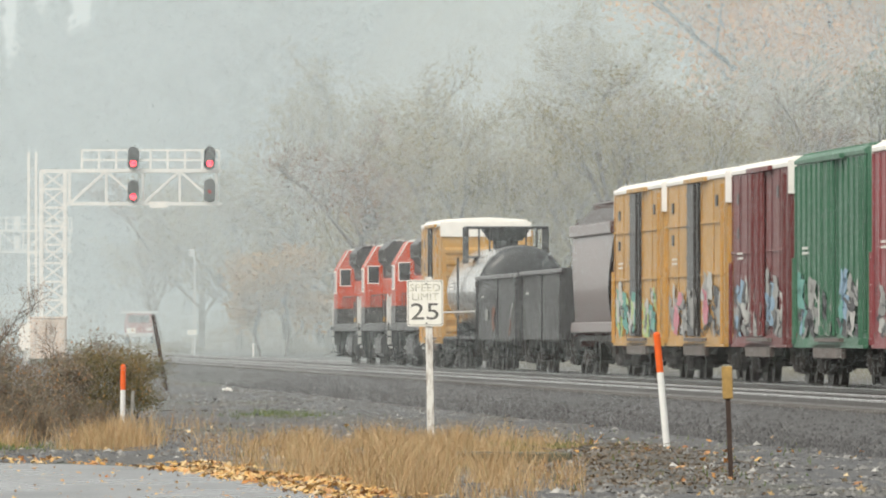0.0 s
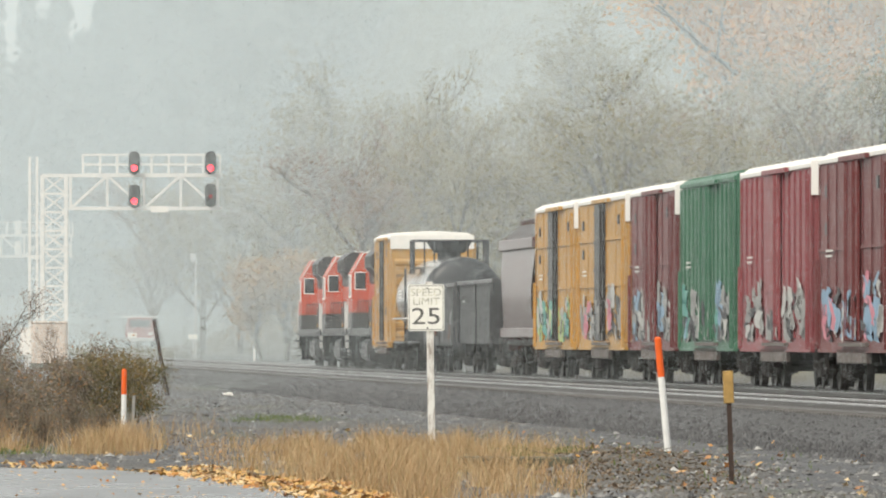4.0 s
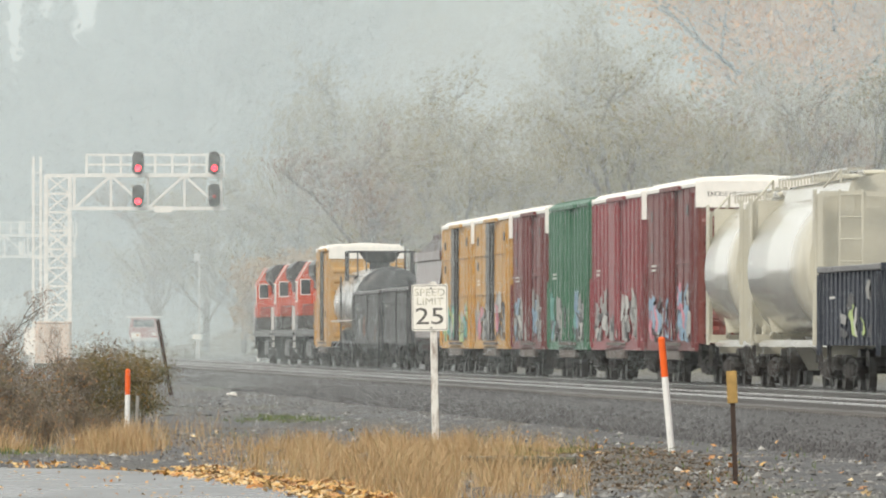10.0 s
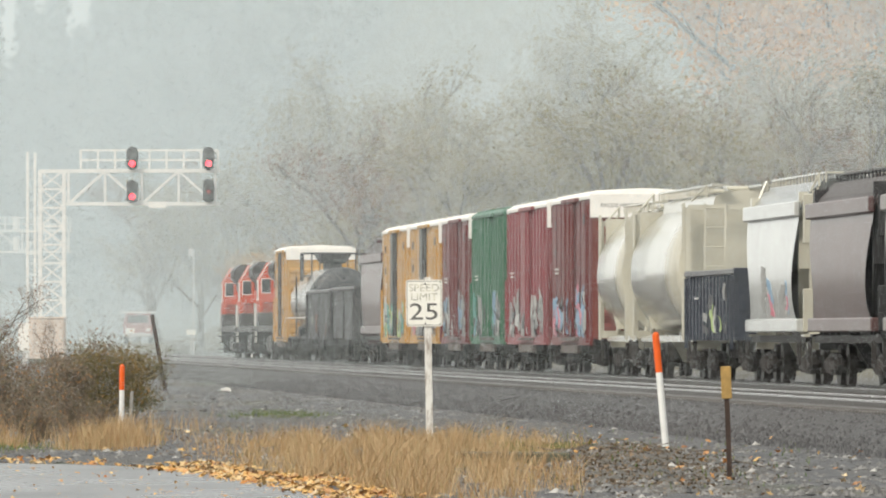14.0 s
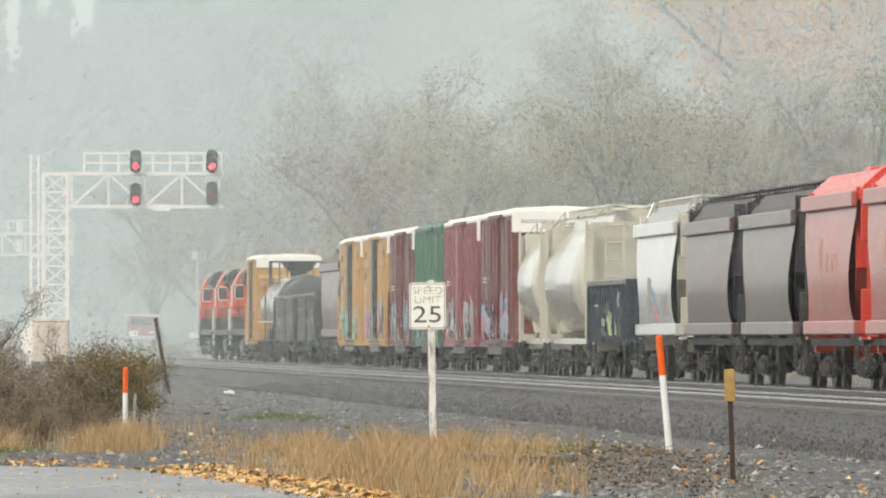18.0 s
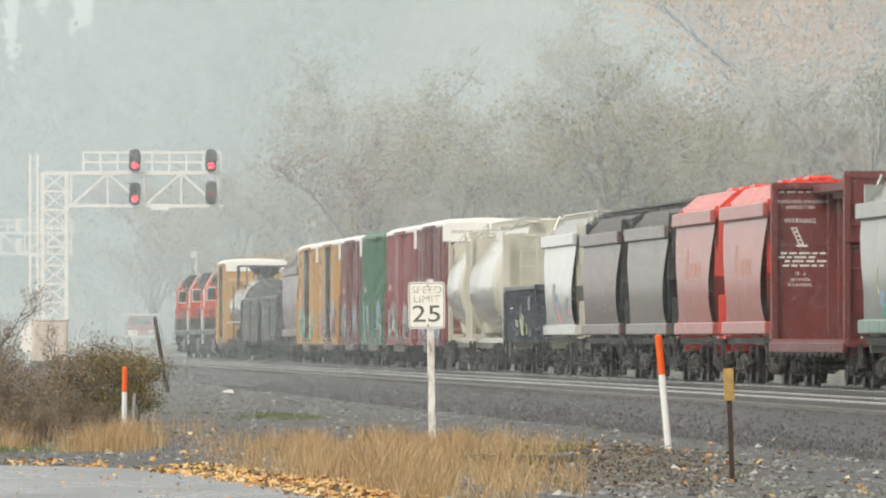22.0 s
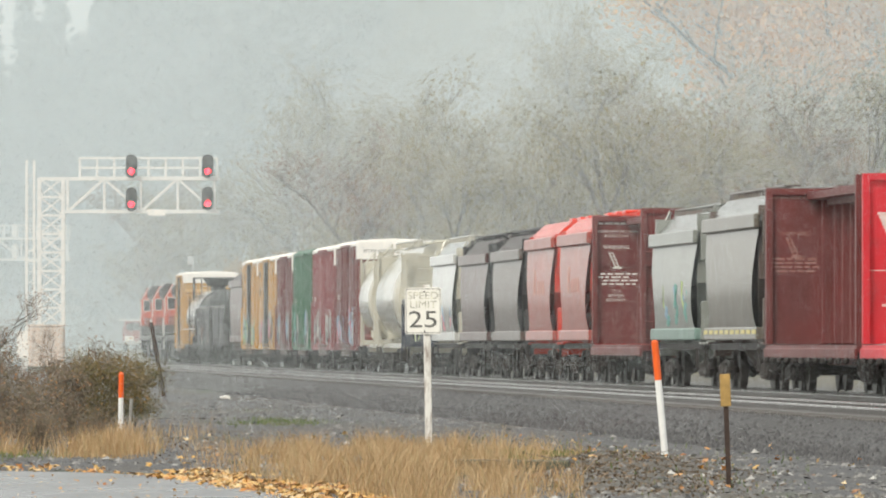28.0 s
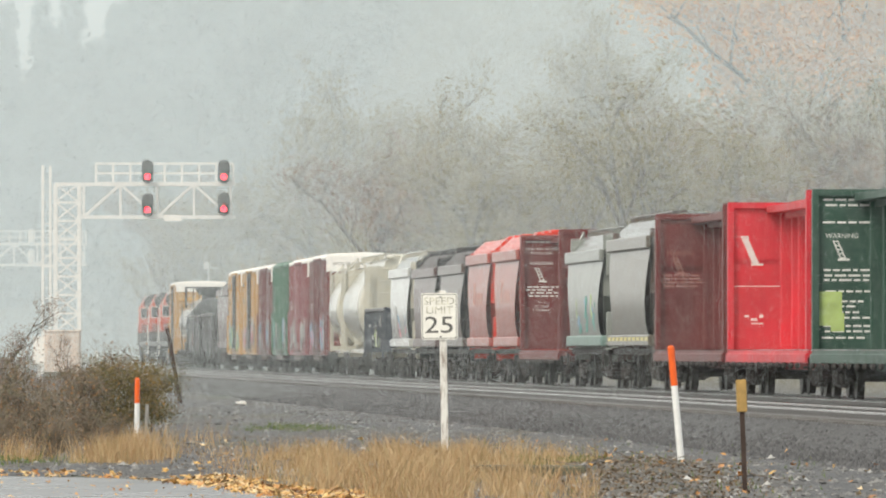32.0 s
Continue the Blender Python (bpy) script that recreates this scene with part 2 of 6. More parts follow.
def gravel_material():
    m = Net("wet_dark_gravel", 0.55)
    fine = m.noise(14, detail=8, rough=0.75)
    base = m.ramp(fine, [(0.3, (0.022, 0.022, 0.024)), (0.55, (0.066, 0.066, 0.069)), (0.75, (0.17, 0.17, 0.175))])
    soil = m.ramp(m.noise(9, detail=6), [(0.35, (0.03, 0.024, 0.016)), (0.7, (0.1, 0.082, 0.05))])
    patch = m.ramp(m.noise(0.28, (1, 0.35, 1), 5), [(0.5, (0, 0, 0)), (0.62, (1, 1, 1))])
    moss = m.ramp(m.noise(0.16, (1, 0.3, 1), 4), [(0.6, (0, 0, 0)), (0.7, (0.75, 0.75, 0.75))])
    grass = m.ramp(m.noise(20, detail=4), [(0.3, (0.035, 0.06, 0.02)), (0.7, (0.09, 0.12, 0.04))])
    where = m.n.new("ShaderNodeNewGeometry").outputs["Position"]

    def ellipse(x, y, rx, ry):
        k = m.n.new("ShaderNodeMapping")
        k.vector_type = "TEXTURE"
        k.inputs["Location"].default_value, k.inputs["Scale"].default_value = (x, y, 0), (rx, ry, 100)
        m.l.new(where, k.inputs["Vector"])
        d = m.n.new("ShaderNodeVectorMath")
        d.operation = "LENGTH"
        m.l.new(k.outputs["Vector"], d.inputs[0])
        e = m.n.new("ShaderNodeMath")
        e.operation = "ADD"
        m.l.new(d.outputs["Value"], e.inputs[0])
        m.l.new(m.noise(1.1, (1, 0.3, 1), 5), e.inputs[1])
        return m.ramp(e.outputs["Value"], [(0.0, (1, 1, 1)), (0.95, (1, 1, 1)), (1.0, (0.0, 0.0, 0.0))])

    earth = m.mix(ellipse(2.3, 136, 2.6, 34), m.mix(ellipse(-1.3, 140, 4.4, 40), base, soil), soil)
    near = m.mix(moss, m.mix(patch, earth, soil), grass)
    floor = m.ramp(m.noise(0.22, detail=8, rough=0.7), [(0.3, (0.05, 0.046, 0.027)), (0.55, (0.12, 0.106, 0.058)), (0.75, (0.2, 0.165, 0.09))])
    sep = m.n.new("ShaderNodeSeparateXYZ")
    m.l.new(m.co, sep.inputs[0])
    rise = m.n.new("ShaderNodeMapRange")
    rise.inputs["From Min"].default_value, rise.inputs["From Max"].default_value = 0.3, 0.7
    m.l.new(sep.outputs["Z"], rise.inputs["Value"])
    m.color(m.mix(rise.outputs["Result"], near, floor))
    m.rough(m.noise(3), 0.35, 0.75)
    m.bump(fine, 0.6, 0.05)
    return m.mat


GRAVEL = gravel_material()
ground = tagged(part("ground", ground_mesh(), GRAVEL), "wet dark grey gravel and soil beside the railway", kind="structure")


def ballast_material():
    m = Net("crushed_basalt_ballast", 0.7)
    v = m.n.new("ShaderNodeTexVoronoi")
    v.inputs["Scale"].default_value = 16
    m.l.new(m.co, v.inputs["Vector"])
    g = m.n.new("ShaderNodeSeparateColor")
    m.l.new(v.outputs["Color"], g.inputs["Color"])
    stone = m.ramp(g.outputs["Red"], [(0.0, (0.035, 0.035, 0.037)), (0.6, (0.075, 0.075, 0.077)), (1.0, (0.14, 0.14, 0.142))])
    m.color(m.mix(m.ramp(m.noise(0.4, (1, 0.2, 1)), [(0.4, (0, 0, 0)), (0.7, (0.5, 0.5, 0.5))]), stone, (0.055, 0.052, 0.05)))
    m.bump(v.outputs["Distance"], 0.8, 0.05)
    return m.mat


def along(y0, y1, profile):
    """A cross-section (offset from the train's track, z) drawn out along the tracks."""
    return loft(bmesh.new(), [[(track_x(y, o), y + o * SLOPE, z) for o, z in profile] for y in y0 + (y1 - y0) * np.linspace(0, 1, 13)])


BALLAST = ballast_material()
ballast = tagged(part("ballast", along(-60.0, 2400.0, [(-8.0, -0.3), (-8.0, 0.02), (-6.3, 0.4), (-2.6, 0.435), (-2.15, 0.38), (-1.9, 0.435), (1.9, 0.435), (3.4, 0.02), (3.4, -0.3)]), BALLAST),
                 "bed of grey crushed stone under two tracks", kind="structure")
RAILSTEEL = plain("brown_rail_steel", (0.09, 0.078, 0.07), 0.4, 0.6)
RAILTOP = plain("polished_rail_head", (0.6, 0.6, 0.61), 0.25, 0.5)
TIE = plain("weathered_grey_tie", (0.115, 0.11, 0.105), 0.85, vary=0.35)
for off, lab in ((0.0, "railway track that the train runs on"), (-4.3, "empty parallel railway track with worn bright rails")):
    tr = tagged(new("railway_track"), lab, "railway track", "parallel tracks", "structure")
    for side in (-0.755, 0.755):
        o = off + side
        rail = part("rail", along(-60.0, 2400.0, [(o - 0.075, RAIL - 0.17), (o - 0.075, RAIL - 0.15), (o - 0.012, RAIL - 0.12), (o - 0.012, RAIL - 0.04), (o - 0.036, RAIL - 0.03),
                                                  (o - 0.036, RAIL - 0.004), (o + 0.036, RAIL - 0.004), (o + 0.036, RAIL - 0.03), (o + 0.012, RAIL - 0.04), (o + 0.012, RAIL - 0.12),
                                                  (o + 0.075, RAIL - 0.15), (o + 0.075, RAIL - 0.17)]), RAILSTEEL, tr)
        part("rail_head", along(-60.0, 2400.0, [(o - 0.039, RAIL - 0.04), (o - 0.04, RAIL - 0.006), (o - 0.03, RAIL), (o + 0.03, RAIL), (o + 0.04, RAIL - 0.006), (o + 0.039, RAIL - 0.04)]), RAILTOP, rail, "polished running surface")
    tie_me = bpy.data.meshes.new("tie")
    tb = boxes(((0, 0, 0), (2.6, 0.25, 0.18)), bevel=0.02)
    tb.to_mesh(tie_me)
    tb.free()
    tie_me.materials.append(TIE)
    for i in range(150):
        y = 168 + i * 0.62
        share("tie", tie_me, tr, pose(track_x(y, off), y, 0.36 + (0.012 * math.sin(i * 7.1)), 0, 0, HEAD))
    rest = bmesh.new()
    for i in range(520):
        y = 168 + (150 + i) * 0.62
        box(rest, (0, 0, 0), (2.6, 0.25, 0.18), 0, pose(track_x(y, off), y, 0.36, 0, 0, HEAD))
    tagged(part("tie_row", rest, TIE, tr), kind="stuff")

# ---- the train: rolling stock, each built round its centre at rail height, y forward ----
WHEELS = []
SILVER = plain("grey_bogie_paint", (0.3, 0.3, 0.29), 0.5)
DUSTY = plain("dust_caked_steel", (0.16, 0.14, 0.13), 0.8, vary=0.4, scale=2)


def wheelset_mesh():
    bm = bmesh.new()
    for s in (-1, 1):
        rod(bm, (s * 0.69, 0, 0), (s * 0.82, 0, 0), 0.45, 20)
        rod(bm, (s * 0.66, 0, 0), (s * 0.70, 0, 0), 0.48, 20)
        for k in range(4):
            a = math.pi / 2 * k
            box(bm, (s * 0.825, 0.24 * math.cos(a), 0.24 * math.sin(a)), (0.02, 0.09, 0.09))
    rod(bm, (-1.08, 0, 0), (1.08, 0, 0), 0.085, 10)
    me = bpy.data.meshes.new("wheelset")
    bm.to_mesh(me)
    bm.free()
    me.materials.append(WHEEL)
    return me


def frame_mesh():
    bm = bmesh.new()
    prof = [(-1.25, 0.48), (-1.0, 0.66), (-0.5, 0.72), (0.5, 0.72), (1.0, 0.66), (1.25, 0.48), (0.95, 0.38), (0.55, 0.26), (-0.55, 0.26), (-0.95, 0.38)]
    loft(bm, [[(x, y, z) for y, z in prof] for x in (-0.06, 0.06)])
    for y in (-0.24, 0.0, 0.24):
        rod(bm, (-0.1, y, 0.3), (-0.1, y, 0.64), 0.085, 8)
    for y in (-0.9, 0.9):
        box(bm, (-0.09, y, 0.47), (0.12, 0.28, 0.24), 0.03)
    me = bpy.data.meshes.new("side_frame")
    bm.to_mesh(me)
    bm.free()
    me.materials.append(STEEL)
    return me


WHEEL_ME, FRAME_ME = wheelset_mesh(), frame_mesh()


def bogie(car, y, axles=(-0.9, 0.9)):
    b = part("bogie", boxes(((0, 0, 0.62), (2.1, 0.34, 0.24)), ((0, 0, 0.82), (0.5, 0.5, 0.2))), STEEL, car)
    b.matrix_basis = pose(0, y, 0)
    for s in (-1, 1):
        share("side_frame", FRAME_ME, b, pose(s * 1.0, 0, 0, 0, 0, 0 if s < 0 else 180))
        if len(axles) == 3:
            part("side_beam", boxes(((s * 1.0, 0, 0.62), (0.14, 4.4, 0.3)), bevel=0.04), SILVER, b, "grey painted side beam")
    for a in axles:
        WHEELS.append(share("wheelset", WHEEL_ME, b, pose(0, a, 0.48)))
    return b


def couplers(car, half):
    for s in (-1, 1):
        bm = boxes(((0, s * (half + 0.2), 0.84), (0.22, 0.7, 0.26)), ((0, s * (half + 0.52), 0.84), (0.32, 0.2, 0.34)), bevel=0.03)
        part("coupler", bm, STEEL, car)
        hose = bmesh.new()
        pts = [(0.35, s * (half + 0.05), 0.75), (0.36, s * (half + 0.3), 0.5), (0.3, s * (half + 0.5), 0.42)]
        for a, b in zip(pts, pts[1:]):
            rod(hose, a, b, 0.025)
        part("air_hose", hose, LOCOBLACK, car)


def ladder(car, x, y, z0, z1, mat, n=5, width=0.42, lengthwise=True):
    bm = bmesh.new()
    for s in (-1, 1):
        p = (x, y + s * width / 2) if lengthwise else (x + s * width / 2, y)
        box(bm, (*p, (z0 + z1) / 2), (0.05, 0.05, z1 - z0))
    for i in range(n):
        z = z0 + 0.12 + (z1 - z0 - 0.24) * i / (n - 1)
        a, b = ((x, y - width / 2, z), (x, y + width / 2, z)) if lengthwise else ((x - width / 2, y, z), (x + width / 2, y, z))
        rod(bm, a, b, 0.018)
    return part("ladder", bm, mat, car)


def graffiti(car, side_x, y0, y1, z0, z1, sprays, seed, n=24, shadows=True):
    """Sprayed letters too ragged to read: broad crooked strokes in clumps, dark shadow strokes among them."""
    rnd = random.Random(seed)
    clumps = max(1, round((y1 - y0) / 2.6))
    for i in range(n):
        c = i % clumps
        mat = sprays[(c + (i // clumps) * 2) % len(sprays)] if rnd.random() < 0.75 or not shadows else SPRAYS[2]
        y = y0 + (y1 - y0) * (c + 0.5 + rnd.gauss(0, 0.26)) / clumps
        z = z0 + (z1 - z0) * rnd.random() ** 1.5 * 0.75
        h, w = rnd.uniform(0.18, 0.75) * (0.6 if mat is SPRAYS[2] else 1), rnd.uniform(0.35, 1.5)
        lean, bow = rnd.uniform(-0.8, 0.8), rnd.uniform(-0.5, 0.5)
        h = min(h, (z1 - z) + 0.2)
        w = min(w, 2 * (y - y0) + 0.3, 2 * (y1 - y) + 0.3)
        d = 0.004 + 0.0015 * (i % 6)
        st = [(lean * f + bow * math.sin(math.pi * f) + rnd.gauss(0, 0.08), f, rnd.uniform(0.45, 1.2)) for f in (0, 0.2, 0.42, 0.6, 0.8, 1)]
        at = side_x if callable(side_x) else (lambda z: side_x)
        bm = loft(bmesh.new(), [[(at(z + h * f + tz) + dx, min(y1, max(y0, y + o + sy * w * k / 2)), z + h * f + tz) for dx, sy, tz in ((0.0, -1, 0), (0.0, 1, 0.06), (-d, 1, 0.06), (-d, -1, 0))] for o, f, k in st])
        part("graffiti", bm, mat, car, "faded unreadable sprayed stroke")


def stencil(car, x, y, z, w, rows, seed, mat=None, lab="small unreadable white stencilled data"):
    """Rows of short bars on the left side of a car, in its y-z plane."""
    rnd = random.Random(seed)
    r = []
    for i in range(rows):
        at = -w / 2
        while at < w / 2 - 0.1:
            k = min(rnd.uniform(0.12, 0.5), w / 2 - at)
            r.append((at + k / 2, -i * 0.11, k, 0.05))
            at += k + 0.07
    bars(r, Matrix(((0, 0, -1, x), (-1, 0, 0, y), (0, 1, 0, z), (0, 0, 0, 1))), mat or LETTER, car, label=lab)


def car_base(name, length, label, category, group="cars of the train"):
    car = tagged(new(name), label, category, group)
    car["half"] = length / 2
    half = length / 2 - (0.8 if category == "boxcar" else 0.55)
    if category != "locomotive":
        for s in (-1, 1):
            bogie(car, s * (half - 2.0))
    couplers(car, half)
    if category != "locomotive":
        part("brake_cylinder", rod(bmesh.new(), (0.3, 0.4, 0.72), (0.3, 1.3, 0.72), 0.18, 10), STEEL, car)
        part("brake_rod", rod(bmesh.new(), (0.2, -half + 2.0, 0.6), (0.3, 0.4, 0.7), 0.03), STEEL, car)
        part("centre_sill", boxes(((0, 0, 0.78), (0.5, 2 * half - 0.4, 0.36))), STEEL, car)
        for s in (-1, 1):
            for q in (-1, 1):
                part("sill_step", boxes(((s * 1.4, q * (half - 0.4), 0.5), (0.06, 0.5, 0.05)), ((s * 1.4, q * (half - 0.63), 0.75), (0.05, 0.05, 0.5)), ((s * 1.4, q * (half - 0.17), 0.75), (0.05, 0.05, 0.5))), STEEL, car)
    return car, half


def boxcar(length, body_mat, label, roof_mat, door_mat, seed, roof_top=5.14, door=(0.2, 1.6), two_doors=False, posts=13, marks=False, sprays=None, end_mat=None, white_end=0.75):
    car, h = car_base("boxcar", length, label, "boxcar")
    w, z0, z1 = 1.5, 1.02, roof_top - 0.22
    part("body", boxes(((0, 0, (z0 + z1) / 2), (2 * w, 2 * h, z1 - z0)), bevel=0.03), body_mat, car)
    e = roof_top
    roof = extrude([(-w - 0.05, z1 - 0.04), (-w - 0.05, z1 + 0.04), (-w * 0.93, e - 0.07), (0, e), (w * 0.93, e - 0.07), (w + 0.05, z1 + 0.04), (w + 0.05, z1 - 0.04)], -h - 0.03, h + 0.03)
    roof = part("roof", roof, roof_mat, car)
    for i in range(11):
        y = -h + 0.5 + (2 * h - 1) * i / 10
        for s in (-1, 1):
            part("roof_rib", rod(bmesh.new(), (s * w * 0.93, y, e - 0.06), (0, y, e + 0.01), 0.03, 5), roof_mat, roof)
    for s in (-1, 1):
        n = posts
        ys = [-h + 0.06 + (2 * h - 0.12) * i / n for i in range(n + 1)]
        row("side_post", [(s * (w + 0.025), y, (z0 + z1) / 2 + 0.03) for y in ys if not door[0] - door[1] - 0.1 < y < door[0] + door[1] + 0.1], (0.045 if posts > 9 else 0.022, 0.13 if posts > 9 else 0.08, z1 - z0 - 0.22), body_mat, car)
        part("side_sill", boxes(((s * (w + 0.01), 0, z0 - 0.06), (0.1, 2 * h, 0.22)), ), body_mat, car)
        part("door_sill", boxes(((s * (w + 0.0), door[0], z0 - 0.24), (0.12, 4.6 + door[1], 0.32)), bevel=0.02), DUSTY, car, "dusty grey sill below the door")
        for k, (a, b) in enumerate(((door[0] - door[1], door[0]), (door[0], door[0] + door[1])) if two_doors else ((door[0] - door[1], door[0] + door[1]),)):
            d = part("door", boxes(((s * (w + 0.06), (a + b) / 2, (z0 + z1) / 2), (0.07, b - a - 0.04, z1 - z0 - 0.16)), bevel=0.015), door_mat, car)
            row("door_rib", [(s * (w + 0.105), (a + b) / 2, z0 + 0.45 + j * (z1 - z0 - 0.8) / 4) for j in range(5)], (0.03, b - a - 0.16, 0.09), door_mat, d)
            row("lock_rod", [(s * (w + 0.135), a + 0.22 + q * 0.35, (z0 + z1) / 2) for q in (0, 1)], (0.04, 0.04, z1 - z0 - 0.2), STEEL if door_mat is LOCOBLACK else door_mat, d)
        part("door_track", boxes(((s * (w + 0.1), door[0] - 0.9, z0 + 0.0), (0.1, 5.6, 0.08))), DUSTY, car)
        part("door_track", boxes(((s * (w + 0.1), door[0] - 0.9, z1 - 0.02), (0.1, 5.6, 0.1))), body_mat, car)
        if posts < 9:
            row("side_rail", [(s * (w + 0.03), door[0] + d * (door[1] + (h - door[1]) / 2), z) for d in (-1, 1) for z in ((2.6, 3.85) if body_mat is YELLOW else (3.05,))], (0.04, h - door[1] - 0.3, 0.06), body_mat, car)
            row("route_card", [(s * (w + 0.02), y, z) for y, z in ((h - 1.6, 4.3), (h - 1.6, 3.5), (-h + 2.6, 4.35), (-h + 3.4, 2.2))], (0.03, 0.5, 0.26), LOCOBLACK, car, label="small dark placard board")
        for q in (-1, 1):
            ladder(car, s * (w + 0.09), q * (h - 0.32), z0 - 0.1, z1 - (0.2 if q < 0 else 2.1), body_mat, 8 if q < 0 else 4)
    for q in (-1, 1):
        part("end_wall", boxes(((0, q * (h + 0.006), (z0 + z1) / 2), (2 * w - 0.06, 0.03, z1 - z0 - 0.06))), end_mat or body_mat, car)
        for j in range(9):
            z = z0 + 0.3 + j * 0.38
            if white_end and z > z1 - white_end - 0.1:
                continue
            rib = loft(bmesh.new(), [[(x, q * (h + 0.02 + d), z + dz) for d, dz in ((0.0, -0.14), (0.06, -0.05), (0.06, 0.05), (0.0, 0.14))] for x in (-w + 0.12, w - 0.12)])
            part("end_rib", rib, end_mat or body_mat, car)
        if white_end:
            part("end_board", boxes(((0, q * (h + 0.05), z1 + 0.1 - white_end / 2), (2 * w + 0.08, 0.09, white_end))), WHITE, car, "white painted band across the top of the end")
            if marks and q < 0:
                flat = Matrix(((1, 0, 0, 0), (0, 0, -1, -h - 0.097), (0, 1, 0, z1 + 0.1 - white_end / 2), (0, 0, 0, 1)))
                words("EXCESS HEIGHT CAR", 0.15, flat @ Matrix.Translation((-0.55, 0.0, 0)), STEEL, car, label="dark stencilled warning")
                bars([(0.5 + 0.17 * i, 0.1, 0.12, 0.12) for i in range(4)], flat, STEEL, car, label="small dark stencilled marks")
        ladder(car, -w + 0.35, q * (h + 0.09), z0, z1 - 1.0, end_mat or body_mat, 7, lengthwise=False)
        part("brake_platform", boxes(((0.5, q * (h + 0.2), 1.0), (0.9, 0.3, 0.05))), STEEL, car)
    part("underframe", boxes(((0, 0, 0.9), (0.6, 2 * h, 0.3)), ((0, 0, 0.75), (2.2, 2.2, 0.2)), ((0.6, 1.8, 0.62), (0.8, 0.5, 0.4))), STEEL, car)
    stencil(car, -w - 0.06, h - 2.6, z0 + 2.0, 1.5, 2, seed)
    if sprays:
        graffiti(car, -w - 0.055, -h + 0.7, door[0] - door[1] - 0.4, z0 + 0.02, z0 + 1.4, sprays, seed, 26)
        graffiti(car, -w - 0.055, door[0] + door[1] + 0.2, h - 0.9, z0 + 0.02, z0 + 1.3, sprays, seed + 50, 24)
        graffiti(car, -w - 0.125, door[0] - door[1], door[0] + door[1] - 0.4, z0 + 0.05, z0 + 1.2, sprays, seed + 90, 9)
    return car


